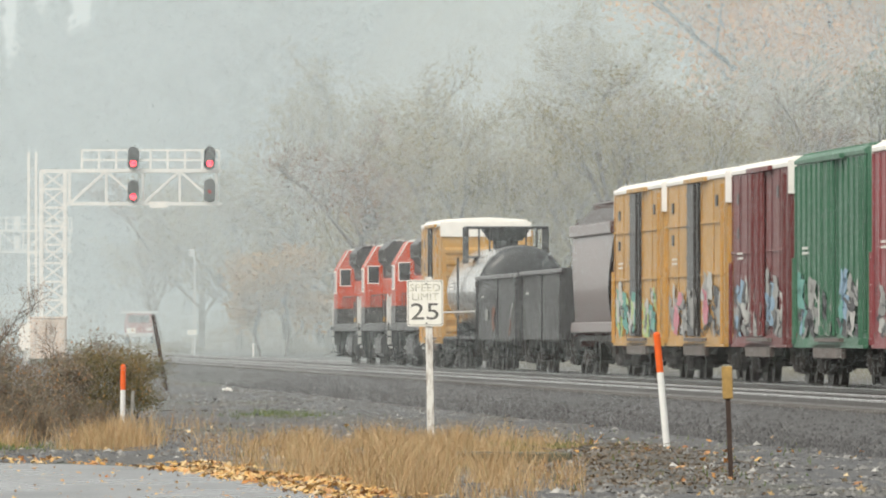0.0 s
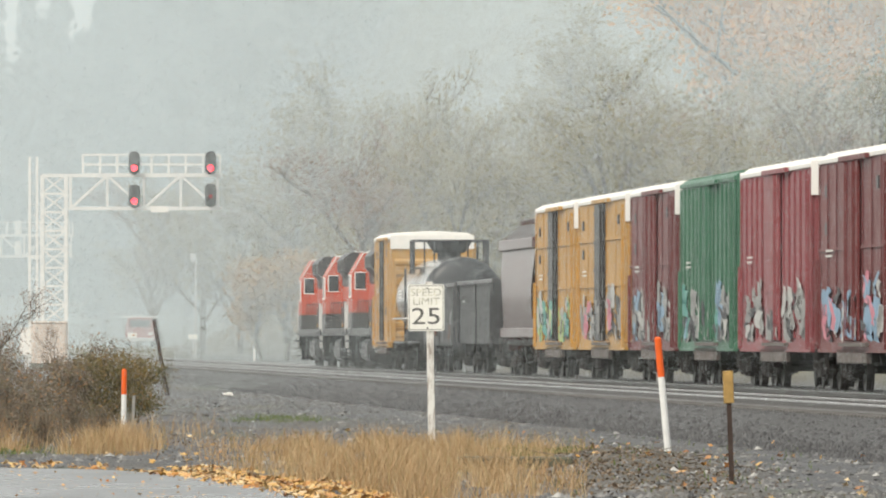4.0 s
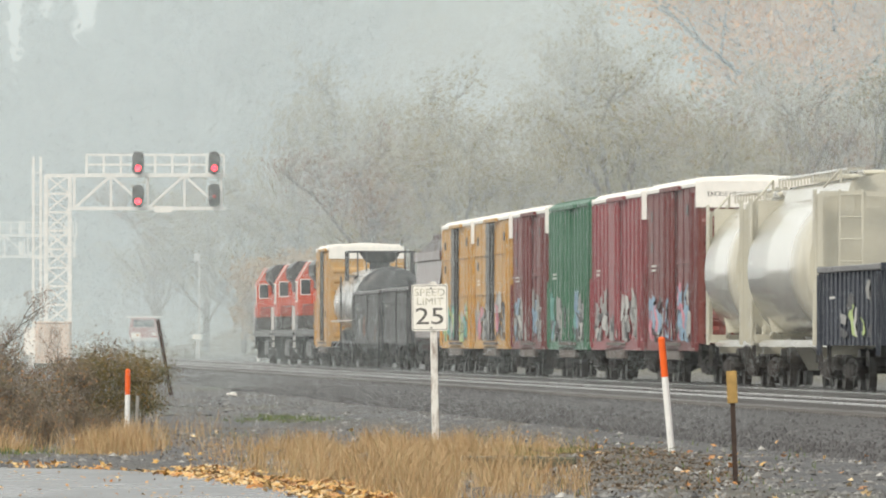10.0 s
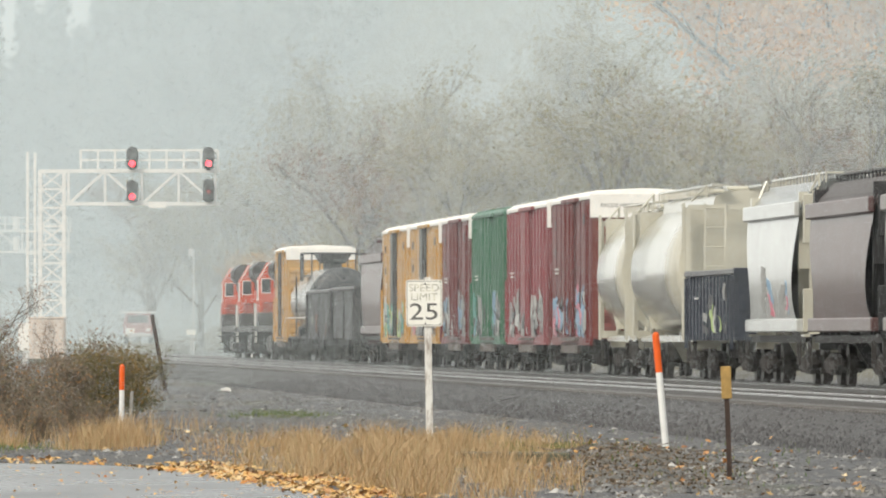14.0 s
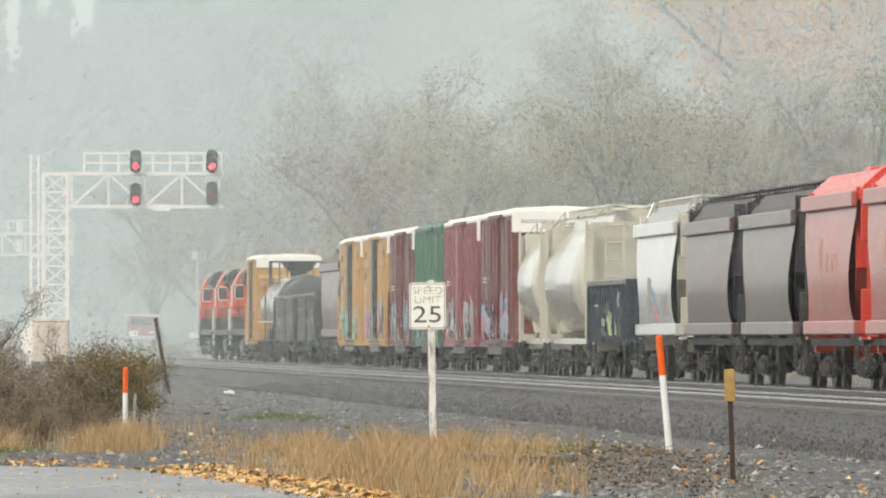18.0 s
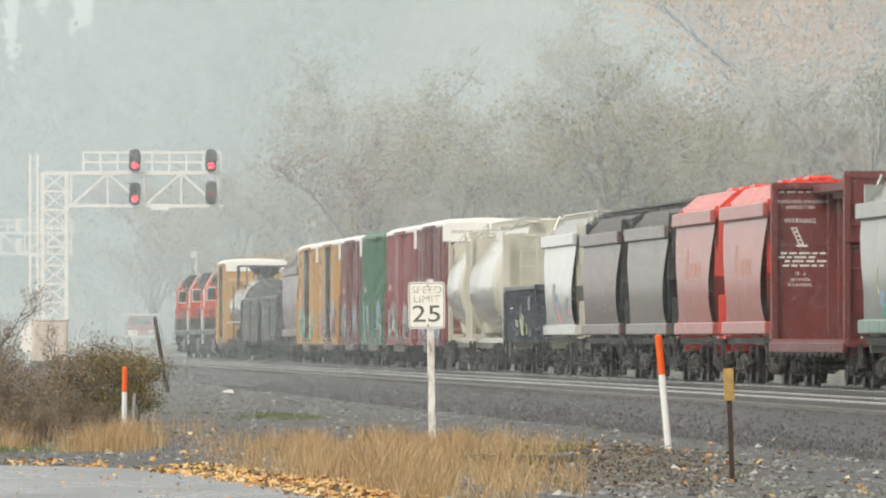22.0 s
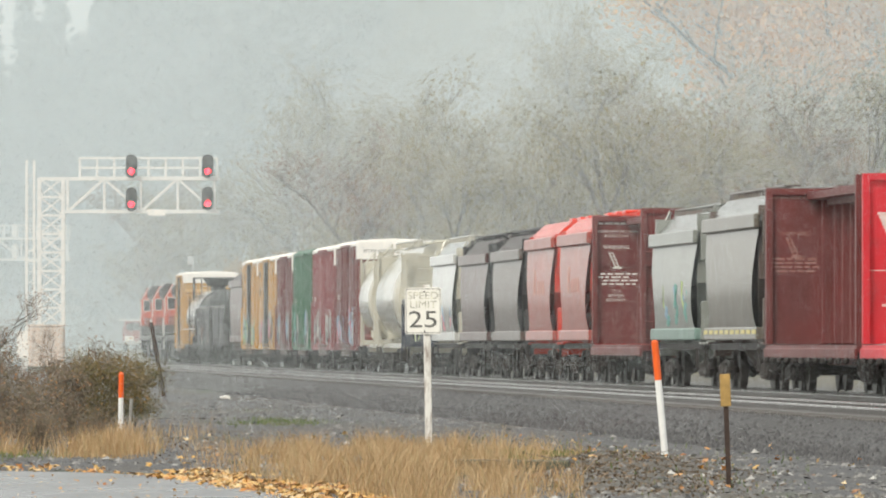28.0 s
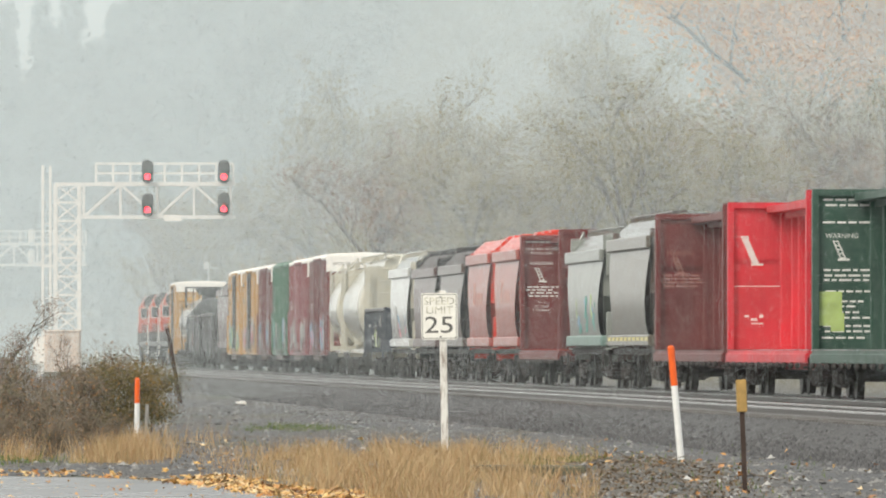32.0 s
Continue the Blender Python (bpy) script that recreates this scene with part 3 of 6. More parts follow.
def hopper(length, skin, label, frame_mat, seed, roof_top=4.65, kind="round", bays=1, roof_mat=None, end_mat=None, walkway=True, band=None, sprays=None, faded=None, sill=None):
    """A covered hopper; kind round: bellied cylinder sides, wavy: sides that swell and draw in to a sill."""
    car, h = car_base("covered_hopper", length, label, "hopper car")
    z0, zt = 1.15 if kind == "round" else 1.28, roof_top - (0.3 if kind == "round" else 0.72)
    roof_mat, end_mat = roof_mat or skin, end_mat or frame_mat
    n = 14
    if kind == "round":
        left = [(-1.6 * math.cos(a) if a > -1.0 else -0.86, 2.75 + 1.75 * math.sin(a)) for a in [(-1.02 + 2.1 * i / n) for i in range(n + 1)]]
    else:
        left = [(-(1.34 + 0.13 * math.sin(math.pi * (0.08 + 0.84 * i / n))), z0 + (zt - z0) * i / n) for i in range(n + 1)]
    top = [(left[-1][0] * 0.9, zt + 0.42 * (roof_top - zt)), (left[-1][0] * 0.62, roof_top - 0.07), (0, roof_top)]
    prof = left + [(-x, z) for x, z in left[::-1]]
    cover = [left[-1]] + top + [(-x, z) for x, z in (top[1], top[0], left[-1])]
    for b in range(bays):
        inset = 0.9 if kind == "round" else 0.45
        a0 = -h + inset + (2 * h - 2 * inset) * b / bays + (0.18 if b else 0)
        a1 = -h + inset + (2 * h - 2 * inset) * (b + 1) / bays - (0.18 if b < bays - 1 else 0)
        cut = [0.0] * len(prof)
        if kind == "wavy":
            cut = [1.15 * smooth(1.0, 0.3, i / n) * (0.35 + 0.65 * smooth(0.0, 0.22, i / n)) for i in range(n + 1)]
            cut += cut[::-1]
        skin_bm = loft(bmesh.new(), [[(x, a0 + c + (a1 - a0 - 2 * c) * f, z) for (x, z), c in zip(prof, cut)] for f in (0, 0.33, 0.67, 1)], kind == "round")
        if kind == "wavy":
            bmesh.ops.delete(skin_bm, geom=[f for f in skin_bm.faces if abs(f.normal.z) > 0.95 and f.calc_center_median().z < z0 + 0.1], context="FACES")
        body = part("body", skin_bm, skin, car, smooth=True)
        body.data.polygons.foreach_set("use_smooth", [len(p.vertices) == 4 for p in body.data.polygons])
        part("roof", extrude([(x * 1.01, z) for x, z in cover], a0 - 0.02, a1 + 0.02), roof_mat, car)
        if kind == "wavy":
            for s in (-1, 1):
                part("bottom_sill", boxes(((s * 1.36, (a0 + a1) / 2, z0 + 0.06), (0.2, a1 - a0, 0.3)), bevel=0.03), sill or skin, body)
                part("eave_rail", boxes(((s * 1.44, (a0 + a1) / 2, zt + 0.02), (0.14, a1 - a0 + 0.06, 0.34)), bevel=0.03), skin, body)
    for q in (-1, 1):
        y = q * (h - 0.35)
        px = 1.42 if kind == "round" else 1.12
        tall = min(4.3, roof_top - 0.36)
        post = boxes(((-px, y, 1.1 + (tall - 1.1) / 2), (0.12, 0.12, tall - 1.1)), ((px, y, 1.1 + (tall - 1.1) / 2), (0.12, 0.12, tall - 1.1)), ((0, y, tall), (2 * px, 0.1, 0.12)), ((0, y, 1.15), (2 * px, 0.3, 0.2)))
        part("end_frame", post, end_mat, car)
        slope = loft(bmesh.new(), [[(x, yy, z) for x in (-1.36, 1.36) for yy, z in (((q * (h - 0.85), 4.3), (q * (h - 1.05), 4.3)) if x < 0 else ((q * (h - 1.05), 4.3), (q * (h - 0.85), 4.3)))],
                                  [(x, yy, z) for x in (-1.36, 1.36) for yy, z in (((q * (h - 0.85), 2.6), (q * (h - 1.05), 2.6)) if x < 0 else ((q * (h - 1.05), 2.6), (q * (h - 0.85), 2.6)))],
                                  [(x, yy, z) for x in (-1.2, 1.2) for yy, z in (((q * (h - 2.6), 1.3), (q * (h - 2.8), 1.3)) if x < 0 else ((q * (h - 2.8), 1.3), (q * (h - 2.6), 1.3)))]])
        part("end_slope", slope, end_mat, car)
        ladder(car, -0.75, q * (h - 0.24), 1.25, 4.4, end_mat, 7, 0.5, False)
        if kind == "round":
            ladder(car, -1.5, q * (h - 0.7), 1.0, 4.4, end_mat, 7)
        if kind == "wavy":
            for za, zb in ((3.15, 4.25), (1.2, 2.15)):
                part("end_panel", boxes(((0, q * (h - 0.3), (za + zb) / 2), (2.64, 0.05, zb - za)), bevel=0.02), end_mat, car)
        part("end_platform", boxes(((0, q * (h - 0.2), 1.12), (2.7, 0.5, 0.06)), ((0, q * (h - 0.5), 0.95), (2.4, 0.2, 0.3))), end_mat, car)
        for s in (-1, 1):
            part("brace", rod(bmesh.new(), (s * 1.0, q * (h - 0.5), 1.2), (s * 0.7, q * (h - 2.4), 2.3), 0.05), end_mat, car)
    part("side_sill", boxes(*[((s * 1.2, 0, 1.04), (0.14, 2 * h - 0.3, 0.16)) for s in (-1, 1)]), STEEL if kind == "wavy" else end_mat, car)
    if walkway:
        bm = boxes(*[((s * 0.62, 0, roof_top + 0.1), (0.4, 2 * h - 0.6, 0.04)) for s in (-1, 1)])
        k = int(2 * h / 0.8)
        for i in range(k + 1):
            y = -h + 0.4 + (2 * h - 0.8) * i / k
            for s in (-1, 1):
                box(bm, (s * 0.8, y, roof_top - 0.01), (0.04, 0.04, 0.2))
        part("roof_walkway", bm, end_mat, car, "open grating walkway along the roof")
        for s in (-1, 1) if end_mat is BEIGE or end_mat is GREYGREEN else ():
            for y in (-h + 0.4, h - 0.4):
                rail = rods([((s * 0.95, y, roof_top - 0.2), (s * 0.95, y, roof_top + 0.08)), ((s * 0.95, y, roof_top + 0.08), (s * 1.3, y + 0.3 * (1 if y < 0 else -1), zt))], 0.03)
                part("grab_rail", rail, end_mat, car)
    for b in range(3):
        y = (-h + 2.9) + (2 * h - 5.8) * b / 2
        part("hatch", boxes(((0, y, roof_top + 0.05), (0.55, 1.3, 0.1)), bevel=0.03), roof_mat, car)
        gate = loft(bmesh.new(), [[(-0.9, y - 1.1, 1.2), (0.9, y - 1.1, 1.2), (0.9, y + 1.1, 1.2), (-0.9, y + 1.1, 1.2)], [(-0.4, y - 0.35, 0.42), (0.4, y - 0.35, 0.42), (0.4, y + 0.35, 0.42), (-0.4, y + 0.35, 0.42)]])
        part("discharge_chute", gate, end_mat, car)
    skin_x = lambda z: float(np.interp(z, [p[1] for p in left], [p[0] for p in left]))
    if faded:
        for y, za, zb, wide in ((1.6, 2.55, 3.3, 0.7), (0.2, 2.55, 2.95, 0.5), (-0.9, 2.55, 2.95, 0.45), (-1.9, 2.55, 2.95, 0.6)):
            zs = np.linspace(za, zb, 5)
            chip = loft(bmesh.new(), [[(skin_x(z) + dx, y + dy * wide / 2, z) for dx, dy in ((0.0, -1), (0.0, 1), (-0.008, 1), (-0.008, -1))] for z in zs])
            part("faded_emblem", chip, faded, car, "sun-bleached remains of an emblem")
    if band:
        row("sill_stripe", [(-1.466, -h + 1.0 + (2 * h - 2.0) * i / 9, z0 + 0.1) for i in range(10)], (0.012, 0.9, 0.1), band, car, label="yellow reflective stripe")
    if sprays:
        graffiti(car, skin_x, -h + 2.6, h - 4.6, 1.5, 2.45, sprays, seed, 11, False)
    return car


RIM = plain("scraped_grey_steel", (0.16, 0.16, 0.165), 0.5, vary=0.5)


def gondola(length, mat, label, top, seed, sprays=None, stakes=14, strokes=20):
    car, h = car_base("gondola", length, label, "gondola car")
    w, z0 = 1.5, 1.0
    shell = boxes(((-w, 0, (z0 + top) / 2), (0.08, 2 * h, top - z0)), ((w, 0, (z0 + top) / 2), (0.08, 2 * h, top - z0)), ((0, -h, (z0 + top) / 2), (2 * w, 0.08, top - z0)),
                  ((0, h, (z0 + top) / 2), (2 * w, 0.08, top - z0)), ((0, 0, z0 + 0.05), (2 * w, 2 * h, 0.1)))
    part("body", shell, mat, car)
    for s in (-1, 1):
        part("top_rail", boxes(((s * (w + 0.03), 0, top), (0.2, 2 * h + 0.1, 0.13)), bevel=0.02), RIM, car, "worn top rail")
        row("side_stake", [(s * (w + 0.06), -h + 0.12 + (2 * h - 0.24) * i / stakes, (z0 + top) / 2) for i in range(stakes + 1)], (0.05, 0.14, top - z0), mat, car)
        part("end_rail", boxes(((0, s * (h + 0.02), top), (2 * w + 0.2, 0.18, 0.16)), ((0, s * (h + 0.04), (z0 + top) / 2), (2 * w, 0.1, 0.2))), mat, car)
        ladder(car, -w - 0.12, s * (h - 0.35), z0 - 0.2, top - 0.1, mat, 5)
    part("underframe", boxes(((0, 0, 0.85), (0.7, 2 * h, 0.3))), STEEL, car)
    stencil(car, -w - 0.09, h - 3.0, top - 0.6, 1.2, 1, seed)
    if sprays:
        graffiti(car, -w - 0.087, -h + 0.6, h - 4, z0 + 0.1, top - 0.4, sprays, seed, strokes)
    return car


def tank_car(length, label):
    car, h = car_base("tank_car", length, label, "tank car")
    r, zc, n = 1.45, 2.6, 24
    tail = [(0.0, 0.25), (0.03, 0.55), (0.1, 0.8), (0.2, 0.94), (0.34, 1.0)]
    ring = lambda y, k: [(r * k * math.sin(2 * math.pi * i / n), y, zc + r * k * math.cos(2 * math.pi * i / n)) for i in range(n)]
    e = h - 0.3
    part("shell", loft(bmesh.new(), [ring(-e + 0.34, 1.0), ring(0, 1.0), ring(e - 0.34, 1.0)], False), TANKGREY, car, smooth=True)
    for q in (-1, 1):
        part("end_cap", loft(bmesh.new(), [ring(q * (e - d), k) for d, k in tail]), TANKBLACK, car, "domed black end cap", smooth=True)
        part("saddle", boxes(((0, q * (h - 2.0), 1.3), (2.3, 1.2, 0.5)), bevel=0.05), TANKBLACK, car)
    band = bmesh.new()
    for y in (-e * 0.55, -e * 0.2, e * 0.2, e * 0.55):
        loft(band, [[(x * 1.006, y + d, zc + (z - zc) * 1.006) for x, _, z in ring(0, 1)] for d in (-0.04, 0.04)], False)
    part("band", band, TANKGREY, car)
    part("sill", boxes(((0, 0, 1.02), (0.8, 2 * h, 0.4)), ((0, 0, 1.05), (3.0, 2 * h, 0.08))), TANKBLACK, car)
    d = bmesh.new()
    rod(d, (0, 0, zc + r - 0.1), (0, 0, zc + r + 0.2), 0.42, 16)
    rod(d, (0, 0, zc + r + 0.2), (0, 0, zc + r + 0.62), 0.55, 16, 0.85)
    part("dome", d, TANKBLACK, car, "black valve dome")
    plat = boxes(((-1.0, 0, zc + 1.1), (0.7, 2.2, 0.05)), ((1.0, 0, zc + 1.1), (0.7, 2.2, 0.05)))
    part("platform", plat, TANKBLACK, car)
    rail = bmesh.new()
    for s in (-1, 1):
        for i in range(5):
            rod(rail, (s * 1.32, -1.1 + 0.55 * i, zc + 0.9), (s * 1.32, -1.1 + 0.55 * i, zc + 2.08), 0.035)
        rod(rail, (s * 1.32, -1.1, zc + 2.08), (s * 1.32, 1.1, zc + 2.08), 0.035)
        rod(rail, (s * 1.32, -1.1, zc + 1.6), (s * 1.32, 1.1, zc + 1.6), 0.03)
        for x in (0.95, 0.6):
            rod(rail, (s * x, -1.1, zc + 1.1), (s * x, -1.1, zc + 2.08), 0.035)
    for y in (-1.1, 1.1):
        rod(rail, (-1.32, y, zc + 2.08), (1.32, y, zc + 2.08), 0.035)
    part("handrail", rail, TANKBLACK, car)
    part("grab_rail", rods([((s * 1.55, -h + 0.3, 1.9), (s * 1.55, h - 0.3, 1.9)) for s in (-1, 1)], 0.03), GALV, car)
    ladder(car, -1.52, 0.9, 1.0, zc + 1.1, TANKBLACK, 7)
    stencil(car, -1.49, h - 4.0, 2.9, 2.0, 3, 71)
    return car


def beam_car(length, mat, label, seed, top=4.56, text=0):
    """A flat car with a tall spine of posts and a bulkhead at each end."""
    car, h = car_base("centerbeam_flatcar", length, label, "flatcar")
    w = 1.5
    part("deck", boxes(((0, 0, 1.0), (2 * w, 2 * h, 0.16)), ((0, 0, 0.78), (0.6, 2 * h - 2, 0.3))), mat, car)
    for s in (-1, 1):
        part("side_sill", boxes(((s * (w + 0.01), 0, 0.9), (0.08, 2 * h, 0.22)), bevel=0.02), mat, car)
        row("winch", [(s * (w + 0.1), -h + 1.2 + i * (2 * h - 2.4) / 11, 0.74) for i in range(12)], (0.12, 0.14, 0.14), STEEL, car, 0.04)
    for i in range(11):
        y = -h + 1.4 + (2 * h - 2.8) * i / 10
        part("spine_post", boxes(((0, y, (1.1 + top - 0.2) / 2 + 0.0), (0.5 if i % 5 else 0.7, 0.16, top - 1.3)), bevel=0.02), mat, car)
    part("spine_web", boxes(((0, 0, 2.9), (0.05, 2 * h - 1.2, 3.5))), mat, car)
    part("top_chord", boxes(((0, 0, top - 0.1), (1.15, 2 * h, 0.16)), ((0, 0, top - 0.24), (0.5, 2 * h, 0.16))), mat, car)
    diag = bmesh.new()
    for i in range(10):
        y = -h + 1.4 + (2 * h - 2.8) * i / 10
        d = (2 * h - 2.8) / 10
        rod(diag, (0.0, y, 1.2 if i % 2 else 3.4), (0.0, y + d, 3.4 if i % 2 else 1.2), 0.07)
    part("spine_brace", diag, mat, car)
    for q in (-1, 1):
        b = part("bulkhead", boxes(((0, q * (h - 0.12), (1.1 + top) / 2), (2 * w, 0.1, top - 1.1))), mat, car, "steel end bulkhead with stencilled loading instructions")
        row("bulkhead_post", [(s * (w - 0.06), q * (h - 0.15), (1.1 + top) / 2) for s in (-1, 1)], (0.14, 0.3, top - 1.1), mat, b)
        row("bulkhead_beam", [(0, q * (h - 0.15), top), (0, q * (h - 0.04), 3.2)], (2 * w, 0.26, 0.14), mat, b)
        if q > 0:
            yf = h - 0.172
            P = lambda x, z: Matrix(((1, 0, 0, x), (0, 0, -1, yf), (0, 1, 0, z), (0, 0, 0, 1)))
            cx = -0.85
            if text:
                if text == 1:
                    words("LOADING AND UNLOADING", 0.1, P(cx, 4.2), LETTER, b)
                    words("INSTRUCTION", 0.1, P(cx, 4.07), LETTER, b)
                if text != 3:
                    words("WARNING", 0.15, P(cx, 3.76 if text == 1 else 3.6), LETTER if text != 2 else FADED, b)
                if text == 1:
                    words("73 - 0", 0.11, P(cx, 2.56), LETTER, b)
                    words("BETWEEN", 0.1, P(cx, 2.43), LETTER, b)
                    words("BULKHEADS", 0.1, P(cx, 2.31), LETTER, b)
            rnd = random.Random(seed)
            rows = []
            for z, n in ((4.42, 6), (3.03, 6), (2.94, 4), (2.85, 5), (2.75, 6)) if text < 3 else ((4.4, 5), (4.28, 4), (3.9, 4), (2.85, 6), (2.73, 5), (2.63, 6), (2.38, 5), (2.16, 6), (2.05, 3), (1.92, 5), (1.8, 6), (1.62, 5), (1.5, 6), (1.36, 4)):
                at = -0.5 + rnd.uniform(0, 0.15)
                for _ in range(n):
                    k = rnd.uniform(0.1, 0.28)
                    rows.append((at + k / 2, z, k, 0.045))
                    at += k + 0.05
                    if at > 0.5:
                        break
            # pictogram: a leaning ladder of bars
            lift = 3.42 if text == 1 else 3.3
            rows += [(-0.06 - 0.02 * (k - 4) + o, lift + 0.045 * (k - 4), 0.03, 0.05) for k in range(9) for o in (-0.05, 0.05)] + [(-0.06 - 0.04 * (k - 2), lift + 0.09 * (k - 2), 0.1, 0.025) for k in range(5)] + [(0.04, lift - 0.22, 0.26, 0.05)]
            if text == 4:
                part("sprayed_patch", boxes(((cx - 0.25, yf - 0.002, 2.0), (0.5, 0.006, 0.75)), ((cx - 0.1, yf - 0.004, 1.7), (0.3, 0.006, 0.4))), SPRAYS[4], b, "lime sprayed patch")
            if text != 3:
                bars(rows, Matrix(((1, 0, 0, cx), (0, 0, -1, yf), (0, 1, 0, 0), (0, 0, 0, 1))), LETTER if text != 2 else FADED, b)
            else:
                bars([(-0.06 - 0.03 * (k - 4), 3.45 + 0.07 * (k - 4), 0.16, 0.075) for k in range(9)] + [(0.1, 3.14, 0.3, 0.05), (-0.2, 3.8, 0.2, 0.05), (0.1, 2.62, 1.1, 0.02), (-0.15, 1.9, 0.12, 0.05), (0.02, 1.82, 0.16, 0.06), (0.2, 1.9, 0.1, 0.08), (0.1, 1.72, 0.3, 0.03)], Matrix(((1, 0, 0, cx - 0.05), (0, 0, -1, yf), (0, 1, 0, 0), (0, 0, 0, 1))), LETTER, b, "label_sheet", "torn white paper label")
        ladder(car, -w + 0.3, q * (h + 0.02), 1.1, top - 0.5, mat, 7, lengthwise=False)
    part("end_step", boxes(((-w, h - 0.3, 0.7), (0.08, 0.4, 0.05)), ((-w, -h + 0.3, 0.7), (0.08, 0.4, 0.05))), STEEL, car)
    return car


def locomotive(length, label):
    car, h = car_base("locomotive", length, label, "locomotive", "locomotives of the train")
    for q in (-1, 1):
        bogie(car, q * (h - 4.2), (-1.75, 0.0, 1.75))
    part("frame", boxes(((0, 0, 1.45), (2.95, 2 * h, 0.3)), ((0, 0, 1.2), (1.2, 2 * h - 2, 0.4)), bevel=0.02), LOCOBLACK, car)
    part("fuel_tank", boxes(((0, 0.2, 0.75), (2.6, 4.6, 0.85)), bevel=0.15), LOCOBLACK, car)
    part("hood_base", boxes(((0, -1.6, 2.05), (1.8, 2 * h - 5.58, 0.9)), bevel=0.03), LOCOBLACK, car)
    hood = part("hood", boxes(((0, -1.6, 2.7), (1.75, 2 * h - 5.6, 1.2)), bevel=0.06), ORANGE, car)
    part("hood_top", boxes(((0, -1.6, 3.8), (1.75, 2 * h - 5.6, 1.0)), bevel=0.1), LOCOBLACK, car)
    row("hood_door", [(s * 0.885, -h + 2.0 + i * 0.95, 2.7) for i in range(14) for s in (-1, 1)], (0.03, 0.8, 0.9), ORANGE, hood, 0.01)
    rad = part("radiator_housing", extrude([(-0.9, 3.3), (-1.5, 3.9), (-1.5, 4.35), (-1.2, 4.62), (1.2, 4.62), (1.5, 4.35), (1.5, 3.9), (0.9, 3.3)], -h + 1.2, -h + 6.0), LOCOBLACK, car, "black flared radiator housing")
    row("grille", [(s * 1.505, -h + 1.6 + i * 0.5, 4.12) for i in range(9) for s in (-1, 1)], (0.02, 0.38, 0.36), STEEL, rad)
    for y, r in ((-1.0, 0.6), (1.2, 0.45)):
        part("fan_housing", rod(bmesh.new(), (0, y, 4.25), (0, y, 4.45), r, 16), LOCOBLACK, car)
    part("exhaust_stack", boxes(((0, 2.6, 4.4), (0.5, 0.9, 0.3)), bevel=0.05), LOCOBLACK, car)
    y0, y1 = h - 5.2, h - 2.6
    prof = [(-1.55, 2.15), (-1.55, 3.75), (-1.1, 4.55), (-0.5, 4.68), (0.5, 4.68), (1.1, 4.55), (1.55, 3.75), (1.55, 2.15)]
    cab = part("cab", extrude(prof, y0, y1), ORANGE, car)
    part("cab_base", boxes(((0, (y0 + y1) / 2, 1.9), (3.13, y1 - y0 + 0.02, 0.62))), LOCOBLACK, car)
    part("cab_trim", extrude([(-1.56, 3.74), (-1.56, 3.78), (-1.1, 4.57), (-0.5, 4.7), (0.5, 4.7), (1.1, 4.57), (1.56, 3.78), (1.56, 3.74), (1.08, 4.53), (-1.08, 4.53)], y0 - 0.03, y0 + 0.05), WHITE, cab, "pale edge strip round the cab roof")
    for s in (-1, 1):
        win = part("window", boxes(((s * 1.555, (y0 + y1) / 2 + 0.1, 3.25), (0.03, 1.5, 0.8)), ((s * 1.22, y0 - 0.015, 3.45), (0.4, 0.03, 0.62)), bevel=0.01), GLASS, cab)
        part("window_frame", boxes(((s * 1.56, (y0 + y1) / 2 + 0.1, 3.68), (0.05, 1.66, 0.06)), ((s * 1.56, (y0 + y1) / 2 + 0.1, 2.82), (0.05, 1.66, 0.06)), ((s * 1.56, (y0 + y1) / 2 - 0.7, 3.25), (0.05, 0.06, 0.9)),
                                   ((s * 1.22, y0 - 0.02, 3.78), (0.46, 0.05, 0.04)), ((s * 1.22, y0 - 0.02, 3.12), (0.46, 0.05, 0.04)), ((s * 1.44, y0 - 0.02, 3.45), (0.04, 0.05, 0.7))), WHITE, win, "pale window surround")
    nose = [[(-1.3, h - 2.6, 1.6), (1.3, h - 2.6, 1.6), (1.3, h - 2.6, 3.2), (-1.3, h - 2.6, 3.2)], [(-1.1, h - 0.9, 1.6), (1.1, h - 0.9, 1.6), (1.0, h - 1.1, 2.9), (-1.0, h - 1.1, 2.9)]]
    part("nose", loft(bmesh.new(), nose), ORANGE, car)
    part("side_stripe", boxes(*[((s * 0.895, -1.6, 1.75), (0.02, 2 * h - 6, 0.16)) for s in (-1, 1)]), YELLOW, car, "ochre stripe along the hood")
    for q in (-1, 1):
        for s in (-1, 1):
            steps = boxes(*[((s * 1.35, q * (h - 0.35), 0.45 + 0.32 * k), (0.5, 0.5, 0.05)) for k in range(4)], ((s * 1.1, q * (h - 0.35), 0.95), (0.05, 0.6, 1.2)))
            part("step_well", steps, LOCOBLACK, car)
            rail = rods([((s * 1.45, q * (h - 0.62), 1.5), (s * 1.45, q * (h - 0.62), 2.65)), ((s * 1.45, q * (h - 0.08), 0.8), (s * 1.45, q * (h - 0.08), 2.5)), ((s * 1.45, q * (h - 0.08), 2.5), (s * 0.4, q * (h - 0.08), 2.5))], 0.04)
            part("grab_rail", rail, GALV, car, "pale painted handrail")
        part("end_plate", boxes(((0, q * (h + 0.02), 1.15), (2.8, 0.08, 0.7)), ((0, q * (h + 0.05), 0.55), (2.6, 0.12, 0.55))), LOCOBLACK, car)
